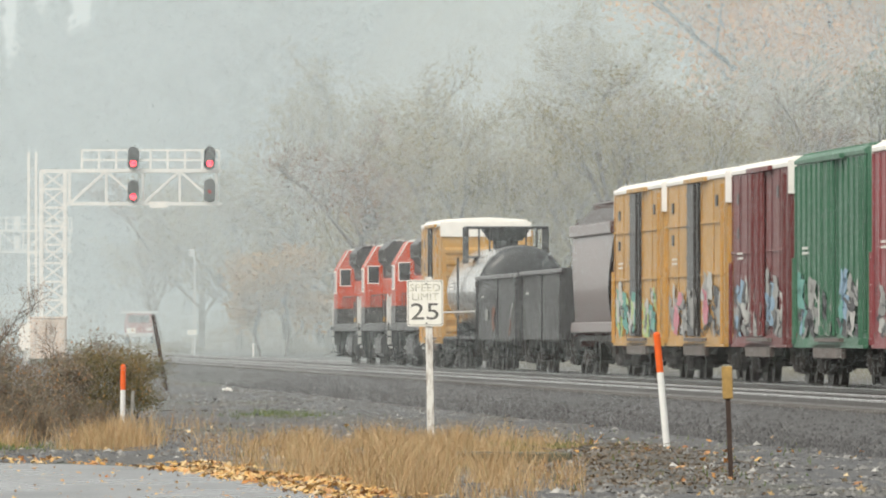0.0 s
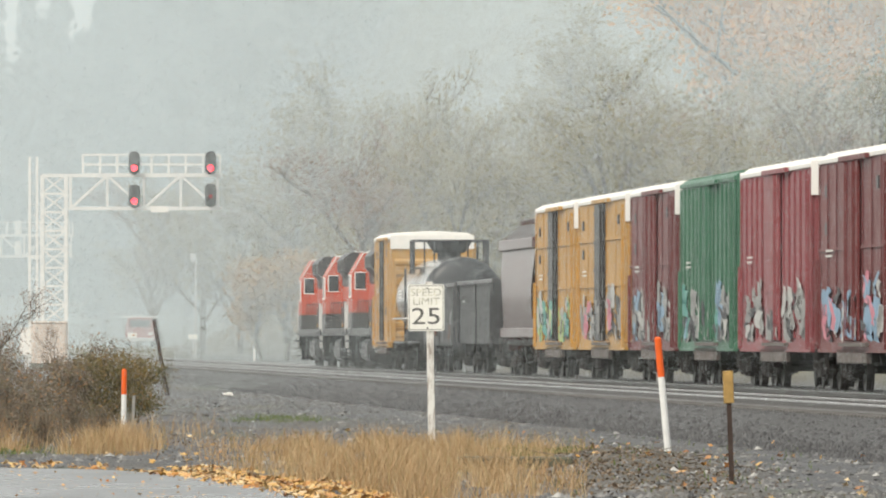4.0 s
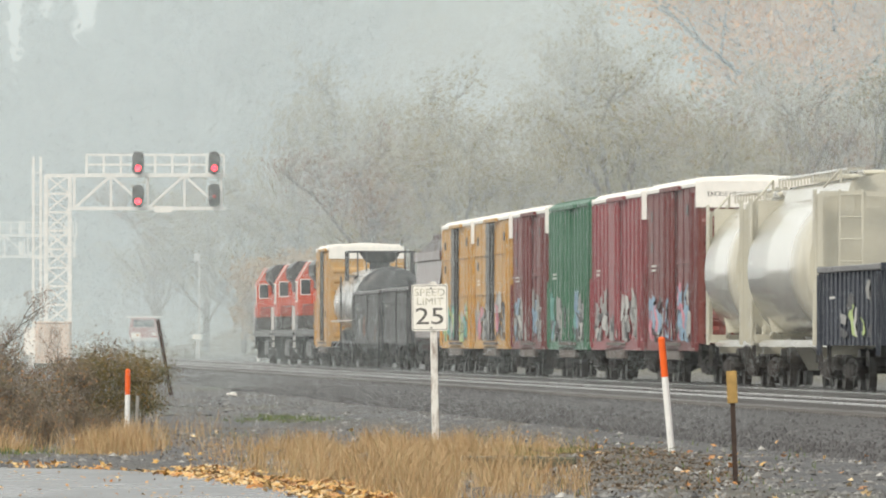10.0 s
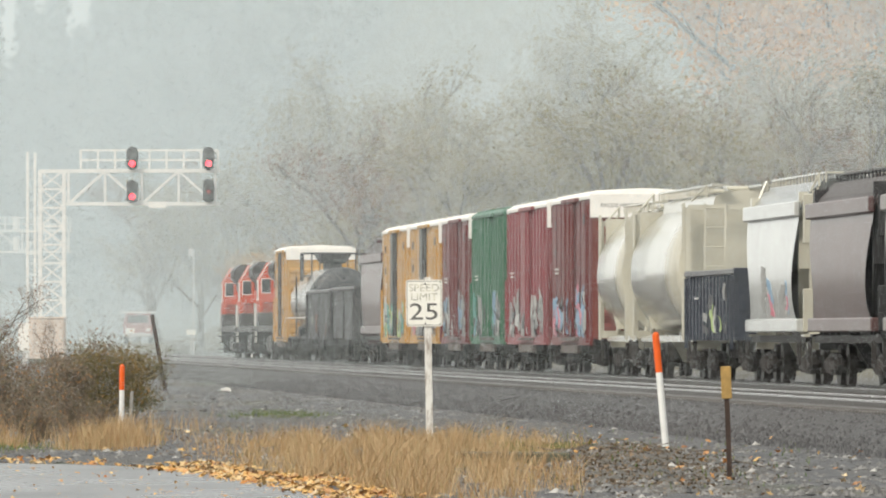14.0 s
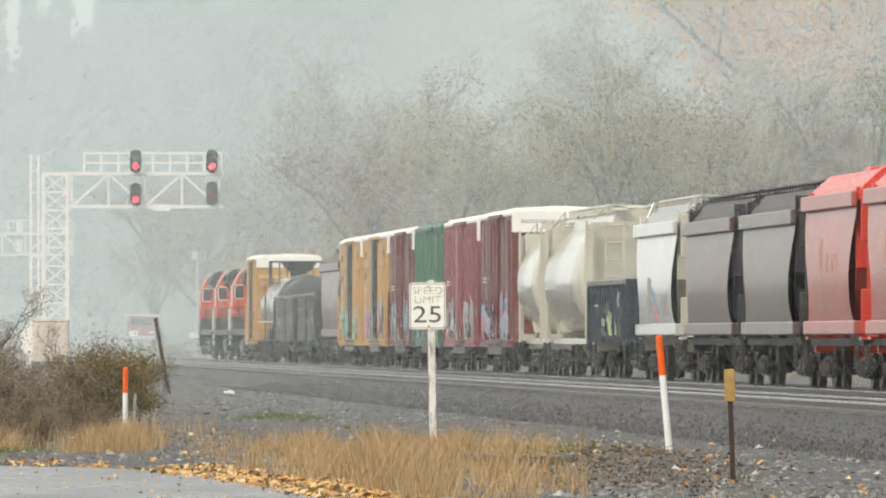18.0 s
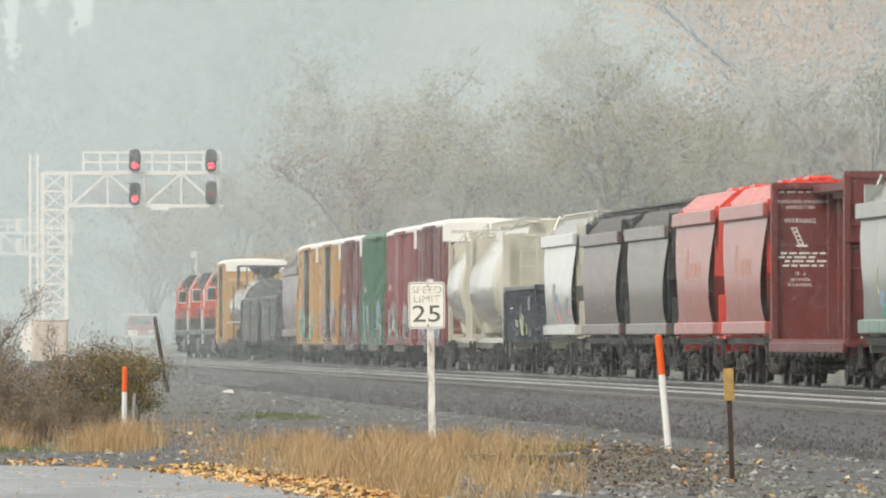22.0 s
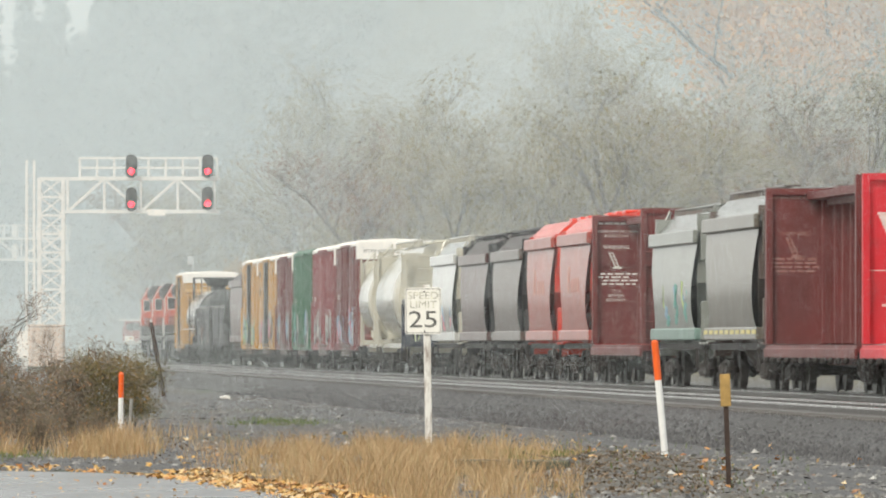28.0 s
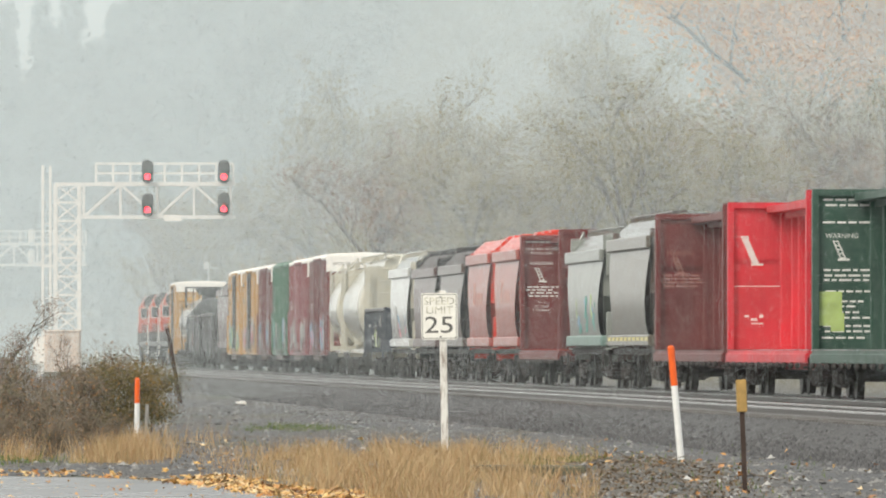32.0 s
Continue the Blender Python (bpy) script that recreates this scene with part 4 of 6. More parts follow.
    for s in (-1, 1):
        pts = [(s * 1.42, -h + 0.7 + i * 1.9) for i in range(int((2 * h - 6.2) / 1.9) + 1)]
        part("side_handrail", rods([((x, y, 1.6), (x, y, 2.65)) for x, y in pts] + [((*pts[0], 2.65), (*pts[-1], 2.65))], 0.022), STEEL, car)
    part("headlight", boxes(((0, -h + 1.15, 3.9), (0.4, 0.1, 0.2)), bevel=0.04), GALV, car)
    part("horn", rods([((-0.2, h - 4.0, 4.75), (-0.2, h - 3.4, 4.75)), ((0.0, h - 4.0, 4.75), (0.0, h - 3.3, 4.75))], 0.06), GALV, car)
    return car


W, B, K, SV, LI, PK, TE = SPRAYS
TEALSILL = plain("teal_oversprayed_sill", (0.19, 0.29, 0.26), 0.4, vary=0.3, scale=1.5)
RUST = plain("rust_stain", (0.2, 0.08, 0.05), 0.8)
STRIPE = plain("yellow_reflective_stripe", (0.62, 0.55, 0.2), 0.4)
BLEACH = plain("bleached_pink_paint", (0.52, 0.25, 0.2), 0.5)
WETBROWN = plain("wet_dark_brown_roof", (0.05, 0.038, 0.036), 0.5)
WETRED = plain("wet_bright_red_roof", (0.66, 0.055, 0.03), 0.25)
WETGREY = plain("wet_grey_roof", (0.2, 0.21, 0.21), 0.12, 0.3)
WETBEIGE = plain("wet_beige_roof", (0.6, 0.58, 0.52), 0.25)
# front end, rear end (metres ahead of the camera at the start)
TRAIN = [
    (437.0, 416.6, lambda n: locomotive(n, "orange and black diesel locomotive leading the train")),
    (416.6, 396.2, lambda n: locomotive(n, "orange and black diesel locomotive coupled between two others")),
    (396.2, 375.8, lambda n: locomotive(n, "orange and black diesel locomotive ahead of a yellow boxcar")),
    (375.8, 363.4, lambda n: boxcar(n, YELLOW, "short ochre boxcar with a white roof and black door", WHITE, LOCOBLACK, 3, 5.1, door=(0.0, 0.9), white_end=0.5, posts=5)),
    (363.4, 345.0, lambda n: tank_car(n, "grey tank car with black ends and a railed dome")),
    (345.0, 324.6, lambda n: gondola(n, COAL, "long black open gondola with a rusty graffitied side", 2.95, 11, sprays=[SPRAYS[3], RUST, SPRAYS[3]], stakes=2, strokes=7)),
    (324.6, 306.2, lambda n: gondola(n, COAL, "long black open gondola with plain sides", 2.98, 12, stakes=2)),
    (306.2, 289.2, lambda n: hopper(n, BROWN, "dull brown covered hopper with bowed sides", BROWN, 13, 4.75, "wavy", roof_mat=WETBROWN)),
    (289.2, 272.0, lambda n: boxcar(n, YELLOW, "ochre boxcar with a black plug door", WHITE, LOCOBLACK, 14, posts=5, sprays=[LI, TE, W])),
    (272.0, 253.6, lambda n: boxcar(n, YELLOW, "ochre boxcar with a graffitied black door", WHITE, LOCOBLACK, 15, posts=5, sprays=[W, W, K, SV, SV, PK])),
    (253.6, 237.8, lambda n: boxcar(n, MAROON, "dark maroon boxcar with white and blue graffiti", WHITE, MAROON, 16, two_doors=True, posts=7, sprays=[W, SV, K, B, SV, K])),
    (237.8, 221.0, lambda n: boxcar(n, GREEN, "faded green boxcar with pale graffiti", GREEN, GREEN, 17, two_doors=True, white_end=0, sprays=[W, SV, SV, B, K, TE])),
    (221.0, 202.2, lambda n: boxcar(n, ROSE, "faded rose-red boxcar with grey graffiti", WHITE, ROSE, 18, sprays=[SV, W, SV, SV, K])),
    (202.2, 185.6, lambda n: boxcar(n, MAROON, "maroon boxcar with a white roof end and blue graffiti", WHITE, MAROON, 19, 5.16, two_doors=True, posts=8, sprays=[B, B, W, PK], white_end=0.66, end_mat=BOXBROWN, marks=True)),
    (184.6, 173.0, lambda n: hopper(n, BEIGE, "short pale beige round-bellied covered hopper", BEIGE, 20, 4.55, "round")),
    (173.0, 155.0, lambda n: hopper(n, BEIGE, "pale beige round-bellied covered hopper with end ladders", BEIGE, 21, 4.75, "round")),
    (155.0, 140.6, lambda n: gondola(n, NAVY, "navy blue ribbed gondola with pale graffiti", 2.62, 22, sprays=[SV, LI, SV, W], strokes=9)),
    (140.8, 126.2, lambda n: hopper(n, PALE, "pale grey covered hopper with smeared graffiti", BEIGE, 23, 4.62, "wavy", roof_mat=WETGREY, sprays=[SV, B, W, SV, PK])),
    (125.6, 110.0, lambda n: hopper(n, BROWN, "dark brown covered hopper with a wet roof", BROWN, 24, 4.52, "wavy", end_mat=LOCOBLACK, roof_mat=WETBROWN)),
    (109.6, 94.6, lambda n: hopper(n, TAUPE, "taupe grey covered hopper with streaked sides", BROWN, 25, 4.52, "wavy", end_mat=LOCOBLACK, roof_mat=WETBROWN)),
    (94.2, 81.0, lambda n: hopper(n, DULLRED, "dusty red covered hopper with bright red ends", RED, 26, 4.75, "wavy", roof_mat=WETRED, walkway=False, faded=BLEACH)),
    (80.6, 67.2, lambda n: hopper(n, DULLRED, "dusty red covered hopper with faded lettering", RED, 27, 4.75, "wavy", roof_mat=WETRED, walkway=False, faded=BLEACH)),
    (66.8, 48.7, lambda n: beam_car(n, CBMAROON, "empty maroon centerbeam flatcar with white warning stencils", 28, text=1)),
    (48.0, 32.6, lambda n: hopper(n, GREYGREEN, "grey-green covered hopper with a wet shining roof", GREYGREEN, 29, 4.44, "wavy", roof_mat=WETGREY, sprays=[TE, B, TE, TE, LI], sill=TEALSILL)),
    (32.0, 16.1, lambda n: hopper(n, OLIVE, "olive grey covered hopper with a yellow sill stripe", TAUPE, 30, 4.64, "wavy", roof_mat=WETGREY, band=STRIPE)),
    (14.8, -6.9, lambda n: beam_car(n, CBMAROON, "empty dark red centerbeam flatcar with faded stencils", 31, text=2)),
    (-6.9, -28.3, lambda n: beam_car(n, CBRED, "empty scarlet centerbeam flatcar with a torn label", 32, text=3)),
    (-28.3, -50.0, lambda n: beam_car(n, CBGREEN, "empty dark green centerbeam flatcar with many stencils", 33, text=4)),
]
CARS = []
for front, rear, make in TRAIN:
    car = make(front - rear)
    CARS.append((car, (front + rear) / 2))


def gone(t):
    """Metres that the train has rolled since the start."""
    return 7.516 * t + 0.02496 * t * t - 1.43e-5 * t ** 3

# ---- road, verge and lineside things ----


def asphalt_material():
    m = Net("wet_asphalt", 0.3)
    m.color(m.ramp(m.noise(5, detail=8, rough=0.7), [(0.3, (0.045, 0.047, 0.052)), (0.7, (0.095, 0.098, 0.105))]))
    m.rough(m.noise(0.35, (1, 0.25, 1)), 0.06, 0.5)
    m.bump(m.noise(40, detail=4), 0.35, 0.01)
    return m.mat


def road_mesh():
    bm = bmesh.new()
    ys = [60, 95, 105, 113.8, 118, 121.5, 126, 131.3, 135, 138, 140.5, 142.8, 145.4, 146.6]
    a = [bm.verts.new((-42, y, 0.0)) for y in ys]
    b = [bm.verts.new((road_edge(y) + 0.06 * noise.noise((0, y * 0.8, 5)), y, 0.0)) for y in ys]
    for i in range(len(ys) - 1):
        bm.faces.new((a[i], b[i], b[i + 1], a[i + 1]))
    top = list(bm.faces)
    r = bmesh.ops.extrude_face_region(bm, geom=top)
    bmesh.ops.translate(bm, vec=(0, 0, -0.12), verts=[v for v in r["geom"] if isinstance(v, bmesh.types.BMVert)])
    bmesh.ops.recalc_face_normals(bm, faces=bm.faces)
    return bm


tagged(part("road", road_mesh(), asphalt_material()), "wet grey asphalt road strewn with leaves", kind="structure")


def many(name, verts, faces, material, label):
    """One object of uncountable small pieces."""
    me = bpy.data.meshes.new(name)
    me.from_pydata(verts, [], faces)
    me.materials.append(material)
    return tagged(new(name, me), label, kind="stuff")


def island_material(name, stops, rough=0.8):
    m = Net(name, rough)
    m.color(m.mix(0.35, m.ramp(m.island(), stops), m.ramp(m.noise(1.2, pos=True), [(0.35, stops[0][1]), (0.65, stops[-1][1])])))
    return m.mat


rng = random.Random(4)


def fan(y0, y1, x0, x1):
    """A point of the ground within a stretch of the view."""
    y = rng.uniform(y0, y1)
    return rng.uniform(x0, x1) * y, y


# loose stones
verts, faces = [], []
for i in range(26000):
    y = 112 + 235 * rng.random() ** 1.5
    x = rng.uniform(-0.043, 0.043) * y
    if x < road_edge(y) + 0.1 or x > track_x(y, -8.4):
        continue
    r = 0.018 + 0.06 * rng.random() ** 3.5
    z, k = ground_z(x, y), len(verts)
    for d in ((1, 0, 0), (0, 1, 0), (-1, 0, 0), (0, -1, 0), (0, 0, 0.8), (0, 0, -0.5)):
        verts.append((x + r * d[0] * rng.uniform(0.6, 1.2), y + r * d[1] * rng.uniform(0.6, 1.2), z + r * d[2] * rng.uniform(0.5, 1)))
    faces += [(k, k + 1, k + 4), (k + 1, k + 2, k + 4), (k + 2, k + 3, k + 4), (k + 3, k, k + 4), (k + 1, k, k + 5), (k + 2, k + 1, k + 5), (k + 3, k + 2, k + 5), (k, k + 3, k + 5)]
STONES = island_material("loose_stone", [(0.0, (0.03, 0.03, 0.032)), (0.7, (0.1, 0.1, 0.1)), (0.94, (0.26, 0.255, 0.245)), (1.0, (0.62, 0.61, 0.58))], 0.6)
many("gravel_stones", verts, faces, STONES, "scattered dark and pale stones on wet gravel")

# shoulder stones of the ballast
verts, faces = [], []
for i in range(20000):
    y = 140 + 225 * rng.random() ** 1.3
    o = rng.uniform(-8.8, -5.2)
    x = track_x(y, o)
    z = 0.03 + 0.33 * min(1, max(0, (o + 8.0) / 1.7))
    r, k = 0.025 + 0.055 * rng.random() ** 2, len(verts)
    for d in ((1, 0, 0), (0, 1, 0), (-1, 0, 0), (0, -1, 0), (0, 0, 1)):
        verts.append((x + r * d[0] * rng.uniform(0.6, 1.3), y + r * d[1] * rng.uniform(0.6, 1.3), z + r * d[2] * rng.uniform(0.6, 1.3)))
    faces += [(k, k + 1, k + 4), (k + 1, k + 2, k + 4), (k + 2, k + 3, k + 4), (k + 3, k, k + 4)]
many("ballast_stones", verts, faces, island_material("ballast_stone", [(0.0, (0.05, 0.05, 0.053)), (0.85, (0.095, 0.095, 0.098)), (1.0, (0.16, 0.16, 0.162))], 0.75), "crushed grey stones on the track shoulder")


def blades(name, spots, height, width, material, label, lean=0.35):
    verts, faces = [], []
    for x, y in spots:
        z = ground_z(x, y) - 0.02
        h, a, w = height * (0.35 + 0.9 * rng.random() ** 1.6) * (1 + 0.45 * noise.noise((x * 1.7, y * 0.3, 2))), rng.uniform(0, 6.28), width * rng.uniform(0.6, 1.3)
        dx, dy = lean * h * rng.gauss(0, 0.6), lean * h * rng.gauss(0, 0.6)
        ca, sa, k = math.cos(a) * w, math.sin(a) * w, len(verts)
        verts += [(x - ca, y - sa, z), (x + ca, y + sa, z), (x + dx * 0.4 + ca * 0.7, y + dy * 0.4 + sa * 0.7, z + h * 0.55), (x + dx * 0.4 - ca * 0.7, y + dy * 0.4 - sa * 0.7, z + h * 0.55), (x + dx, y + dy, z + h)]
        faces += [(k, k + 1, k + 2, k + 3), (k + 3, k + 2, k + 4)]
    return many(name, verts, faces, material, label)


DRY = island_material("dry_grass", [(0.0, (0.26, 0.14, 0.06)), (0.3, (0.42, 0.25, 0.11)), (0.55, (0.52, 0.37, 0.2)), (0.85, (0.68, 0.54, 0.35)), (0.9, (0.3, 0.26, 0.1)), (0.96, (0.16, 0.18, 0.05)), (1.0, (0.5, 0.37, 0.2))], 0.75)
FRESH = island_material("fresh_grass", [(0.0, (0.05, 0.1, 0.02)), (0.6, (0.1, 0.17, 0.035)), (1.0, (0.22, 0.22, 0.07))], 0.75)
spots = []
while len(spots) < 24000:
    y = rng.uniform(112, 171)
    x = rng.gauss(-0.0045, 0.0075) * y
    thick = 1.6 * noise.noise((x * 2.2, y * 0.22, 7)) + 0.3
    if x > road_edge(y) + 0.25 and rng.random() < thick and -0.024 * y < x < 0.0135 * y - (0.5 if 134 < y < 150 else 0):
        spots.append((x, y))
blades("dry_grass", spots, 0.37, 0.0038, DRY, "tall tan and rust-tinged dry grass on the verge", 0.7)
spots = [(rng.gauss(-3.5, 0.6), rng.gauss(231, 5)) for _ in range(1500)] + [(rng.gauss(1.5, 0.45), rng.gauss(161, 4)) for _ in range(3600)] + [(rng.gauss(-6.7, 0.5), rng.gauss(164, 3)) for _ in range(1200)] + [(rng.gauss(-0.3, 0.3), rng.gauss(138, 4)) for _ in range(700)] + [fan(120, 200, -0.02, 0.035) for _ in range(1500)]
blades("green_grass", [p for p in spots if p[0] > road_edge(p[1]) + 0.2], 0.1, 0.01, FRESH, "short patches of green grass in the gravel")

# fallen leaves
verts, faces = [], []


def leaf(x, y, z, r, tilt):
    k, a0 = len(verts), rng.uniform(0, 6.28)
    m = Matrix.Translation((x, y, z)) @ Euler((rng.gauss(0, tilt), rng.gauss(0, tilt), a0)).to_matrix().to_4x4()
    verts.append(m @ Vector((0, 0, 0.25 * r)))
    for i in range(10):
        q = r * (1.0 if i % 2 == 0 else 0.5) * rng.uniform(0.8, 1.15)
        verts.append(m @ Vector((q * math.cos(i * 0.628), q * math.sin(i * 0.628), rng.uniform(-0.15, 0.3) * r)))
    faces.extend((k, k + 1 + i, k + 1 + (i + 1) % 10) for i in range(10))


for i in range(3000):
    y = rng.uniform(112, 147)
    d = rng.gauss(0.08, 0.3) if rng.random() < 0.86 else rng.uniform(-5, 0)
    x = road_edge(min(y, 145.2)) + d
    if y > 139:
        x = rng.uniform(-6.3, -2.4)
        y = float(np.interp(x, EDGE_X[:-1][::-1], EDGE_Y[:-1][::-1])) + rng.gauss(0.2, 0.5)
        if rng.random() < 0.72:
            continue
    leaf(x, y, (0.02 if x < road_edge(y) else ground_z(x, y) + 0.04), (0.02 + 0.055 * rng.random() ** 1.8) * (0.45 if d < -0.6 else 1), 0.4)
for i in range(75):
    x, y = fan(114, 176, 0.006, 0.042)
    leaf(x, y, ground_z(x, y) + 0.03, rng.uniform(0.03, 0.075), 0.6)
for i in range(120):
    x, y = fan(140, 200, -0.04, 0.03)
    if x > road_edge(y):
        leaf(x, y, ground_z(x, y) + 0.03, rng.uniform(0.03, 0.08), 0.5)
LEAF = island_material("fallen_leaf", [(0.0, (0.22, 0.09, 0.03)), (0.15, (0.5, 0.18, 0.03)), (0.4, (0.75, 0.36, 0.06)), (0.7, (0.82, 0.52, 0.14)), (1.0, (0.75, 0.6, 0.38))], 0.55)
many("fallen_leaves", [tuple(v) for v in verts], faces, LEAF, "orange and yellow maple leaves fallen along the road edge")

# brown leaf litter over the low mound and along the verge
verts, faces = [], []
for i in range(4000):
    x, y = (rng.gauss(2.4, 0.8), rng.gauss(138, 11)) if i < 3200 else fan(150, 205, -0.027, -0.004)
    if x > road_edge(y) + 0.1 and y > 112:
        leaf(x, y, ground_z(x, y) + 0.02, rng.uniform(0.012, 0.034), 0.6)
LITTER = island_material("leaf_litter", [(0.0, (0.035, 0.026, 0.018)), (0.6, (0.085, 0.055, 0.032)), (0.9, (0.2, 0.12, 0.06)), (1.0, (0.4, 0.3, 0.2))], 0.6)
many("leaf_litter", [tuple(v) for v in verts], faces, LITTER, "sodden brown leaf litter lying on dark soil")

# twigs and debris on the low mound
TWIG = island_material("dead_twig", [(0.0, (0.06, 0.045, 0.035)), (0.6, (0.14, 0.105, 0.08)), (1.0, (0.33, 0.29, 0.24))], 0.8)
bm = bmesh.new()
for i in range(80):
    x, y = rng.gauss(2.4, 0.8), rng.gauss(146, 8)
    z, a, n = ground_z(x, y) + 0.03, rng.uniform(0, 3.14), rng.uniform(0.1, 0.4)
    rod(bm, (x, y, z), (x + n * math.cos(a), y + n * math.sin(a), z + rng.uniform(-0.03, 0.1)), rng.uniform(0.004, 0.01), 4)
tagged(part("twig_litter", bm, TWIG), "dead twigs and bark on a low soil mound", kind="stuff")

log = tagged(part("log", loft(bmesh.new(), [[(x, 0.07 * k * math.cos(a), 0.07 * k * math.sin(a)) for a in [j * math.pi / 4 for j in range(8)]] for x, k in ((-0.25, 0.7), (-0.2, 1), (0.0, 0.9), (0.2, 1.05), (0.26, 0.8))]), TWIG), "short dark log lying on gravel", "log")
log.matrix_basis = pose(6.15, 200, ground_z(6.15, 200) + 0.06, 0, 4, 8)
br = bmesh.new()
for a, b, r in (((0, 0, 0.02), (0.3, 0, 0.26), 0.022), ((0.15, 0, 0.14), (0.42, 0.1, 0.12), 0.014), ((0.3, 0, 0.26), (0.4, 0, 0.32), 0.012)):
    rod(br, a, b, r, 5)
br = tagged(part("branch", br, TWIG), "dead forked branch lying on gravel", "branch")
br.matrix_basis = pose(6.55, 205, ground_z(6.55, 205))
chip = tagged(part("board_scrap", boxes(((0, 0, 0.06), (0.3, 0.2, 0.06)), ((0.05, 0.02, 0.11), (0.16, 0.14, 0.05)), bevel=0.015), WHITE), "broken white board scrap on gravel", "debris")
chip.matrix_basis = pose(-6.66, 333, ground_z(-6.66, 333) - 0.01, 4, 6, 20)

CONCRETE = plain("mossy_concrete", (0.1, 0.1, 0.07), 0.85, vary=0.4, scale=3)
slab = tagged(part("concrete_slab", boxes(((0, 0, 0.08), (1.5, 1.1, 0.2)), bevel=0.02), CONCRETE), "low mossy concrete slab in dry grass", "slab")
slab.matrix_basis = pose(0.95, 142.5, ground_z(0.95, 142.5) - 0.02, 0, 0.4, 2)

# speed limit sign
PEEL = Net("peeling_white_post", 0.75)
pk = PEEL.ramp(PEEL.noise(5, (2, 2, 0.45), 7, 0.7), [(0.46, (0.78, 0.77, 0.73)), (0.6, (0.36, 0.31, 0.27))])
PEEL.color(pk)
PEEL.bump(PEEL.noise(9, (2, 2, 0.4), 6), 0.4, 0.01)
SIGNWHITE = plain("reflective_white_sheet", (0.9, 0.89, 0.83), 0.4, vary=0.05, scale=7, bump=0.05)
SIGNGREY = plain("worn_grey_legend", (0.55, 0.54, 0.45), 0.5, vary=0.7, scale=11)
SIGNBLACK = plain("faded_black_legend", (0.13, 0.13, 0.12), 0.5, vary=0.4)


def rounded(w, h, r, y0, y1, n=5):
    ring = []
    for cx, cz, a0 in ((w / 2 - r, h / 2 - r, 0), (-w / 2 + r, h / 2 - r, 90), (-w / 2 + r, -h / 2 + r, 180), (w / 2 - r, -h / 2 + r, 270)):
        ring += [(cx + r * math.cos(radians(a0 + 90 * i / n)), cz + r * math.sin(radians(a0 + 90 * i / n))) for i in range(n + 1)]
    return loft(bmesh.new(), [[(x, y, z) for x, z in ring] for y in (y0, y1)])


sign = tagged(new("speed_limit_sign"), "white speed limit sign on a peeling white wooden post", "road sign")
sign.matrix_basis = pose(-0.17, 172.4, ground_z(-0.17, 172.4), 0, -1.0, 0)
part("post", boxes(((0, 0.06, 1.3), (0.115, 0.1, 2.7)), bevel=0.008), PEEL.mat, sign, "peeling white painted timber post")
board = part("board", rounded(0.585, 0.75, 0.045, -0.004, 0.004), SIGNWHITE, sign, "white sheet with a black border and legend")
board.matrix_basis = pose(-0.055, -0.01, 2.235, 0, 0.6, 0)
bord = bmesh.new()
for c, s in (((0, -0.0055, 0.352), (0.5, 0.002, 0.009)), ((0, -0.0055, -0.352), (0.5, 0.002, 0.009)), ((0.272, -0.0055, 0), (0.009, 0.002, 0.67)), ((-0.272, -0.0055, 0), (0.009, 0.002, 0.67))):
    box(bord, c, s)
for sx in (-1, 1):
    for sz in (-1, 1):
        for i in range(3):
            a = radians(15 + 30 * i)
            box(bord, (sx * (0.245 + 0.027 * math.cos(a)), -0.0055, sz * (0.325 + 0.027 * math.sin(a))), (0.014, 0.002, 0.014))
part("border", bord, SIGNBLACK, board)
face = lambda z, x=0: Matrix(((1, 0, 0, x), (0, 0, -1, -0.006), (0, 1, 0, z), (0, 0, 0, 1)))
WIDE = Matrix.Diagonal((1.12, 1, 1, 1))
words("SPEED", 0.165, face(0.24) @ WIDE, SIGNGREY, board)
words("LIMIT", 0.165, face(0.095) @ WIDE, SIGNGREY, board)
words("25", 0.38, face(-0.15) @ Matrix.Diagonal((1.3, 1, 1, 1)), SIGNBLACK, board)
for z in (0.31, -0.325):
    part("bolt", rod(bmesh.new(), (0.02, -0.016, z), (0.02, -0.004, z), 0.014, 8), STEEL, board)

# marker posts
MARKER = plain("marker_white_plastic", (0.82, 0.83, 0.82), 0.4, vary=0.08)
MARKERTOP = plain("marker_orange_plastic", (0.85, 0.13, 0.015), 0.4, vary=0.1)


def marker(x, y, height, top, r, lean, label):
    m = tagged(new("marker_post"), label, "marker post", "orange topped marker posts")
    m.matrix_basis = pose(x, y, ground_z(x, y) - 0.04, 0, lean, 0)
    part("tube", rod(bmesh.new(), (0, 0, -0.05), (0, 0, height - top), r, 14), MARKER, m, smooth=False)
    cap = rod(bmesh.new(), (0, 0, height - top), (0, 0, height - 0.03), r * 1.02, 14)
    rod(cap, (0, 0, height - 0.03), (0, 0, height), r * 1.02, 14, r * 0.55)
    part("sleeve", cap, MARKERTOP, m, "orange sleeve")
    return m


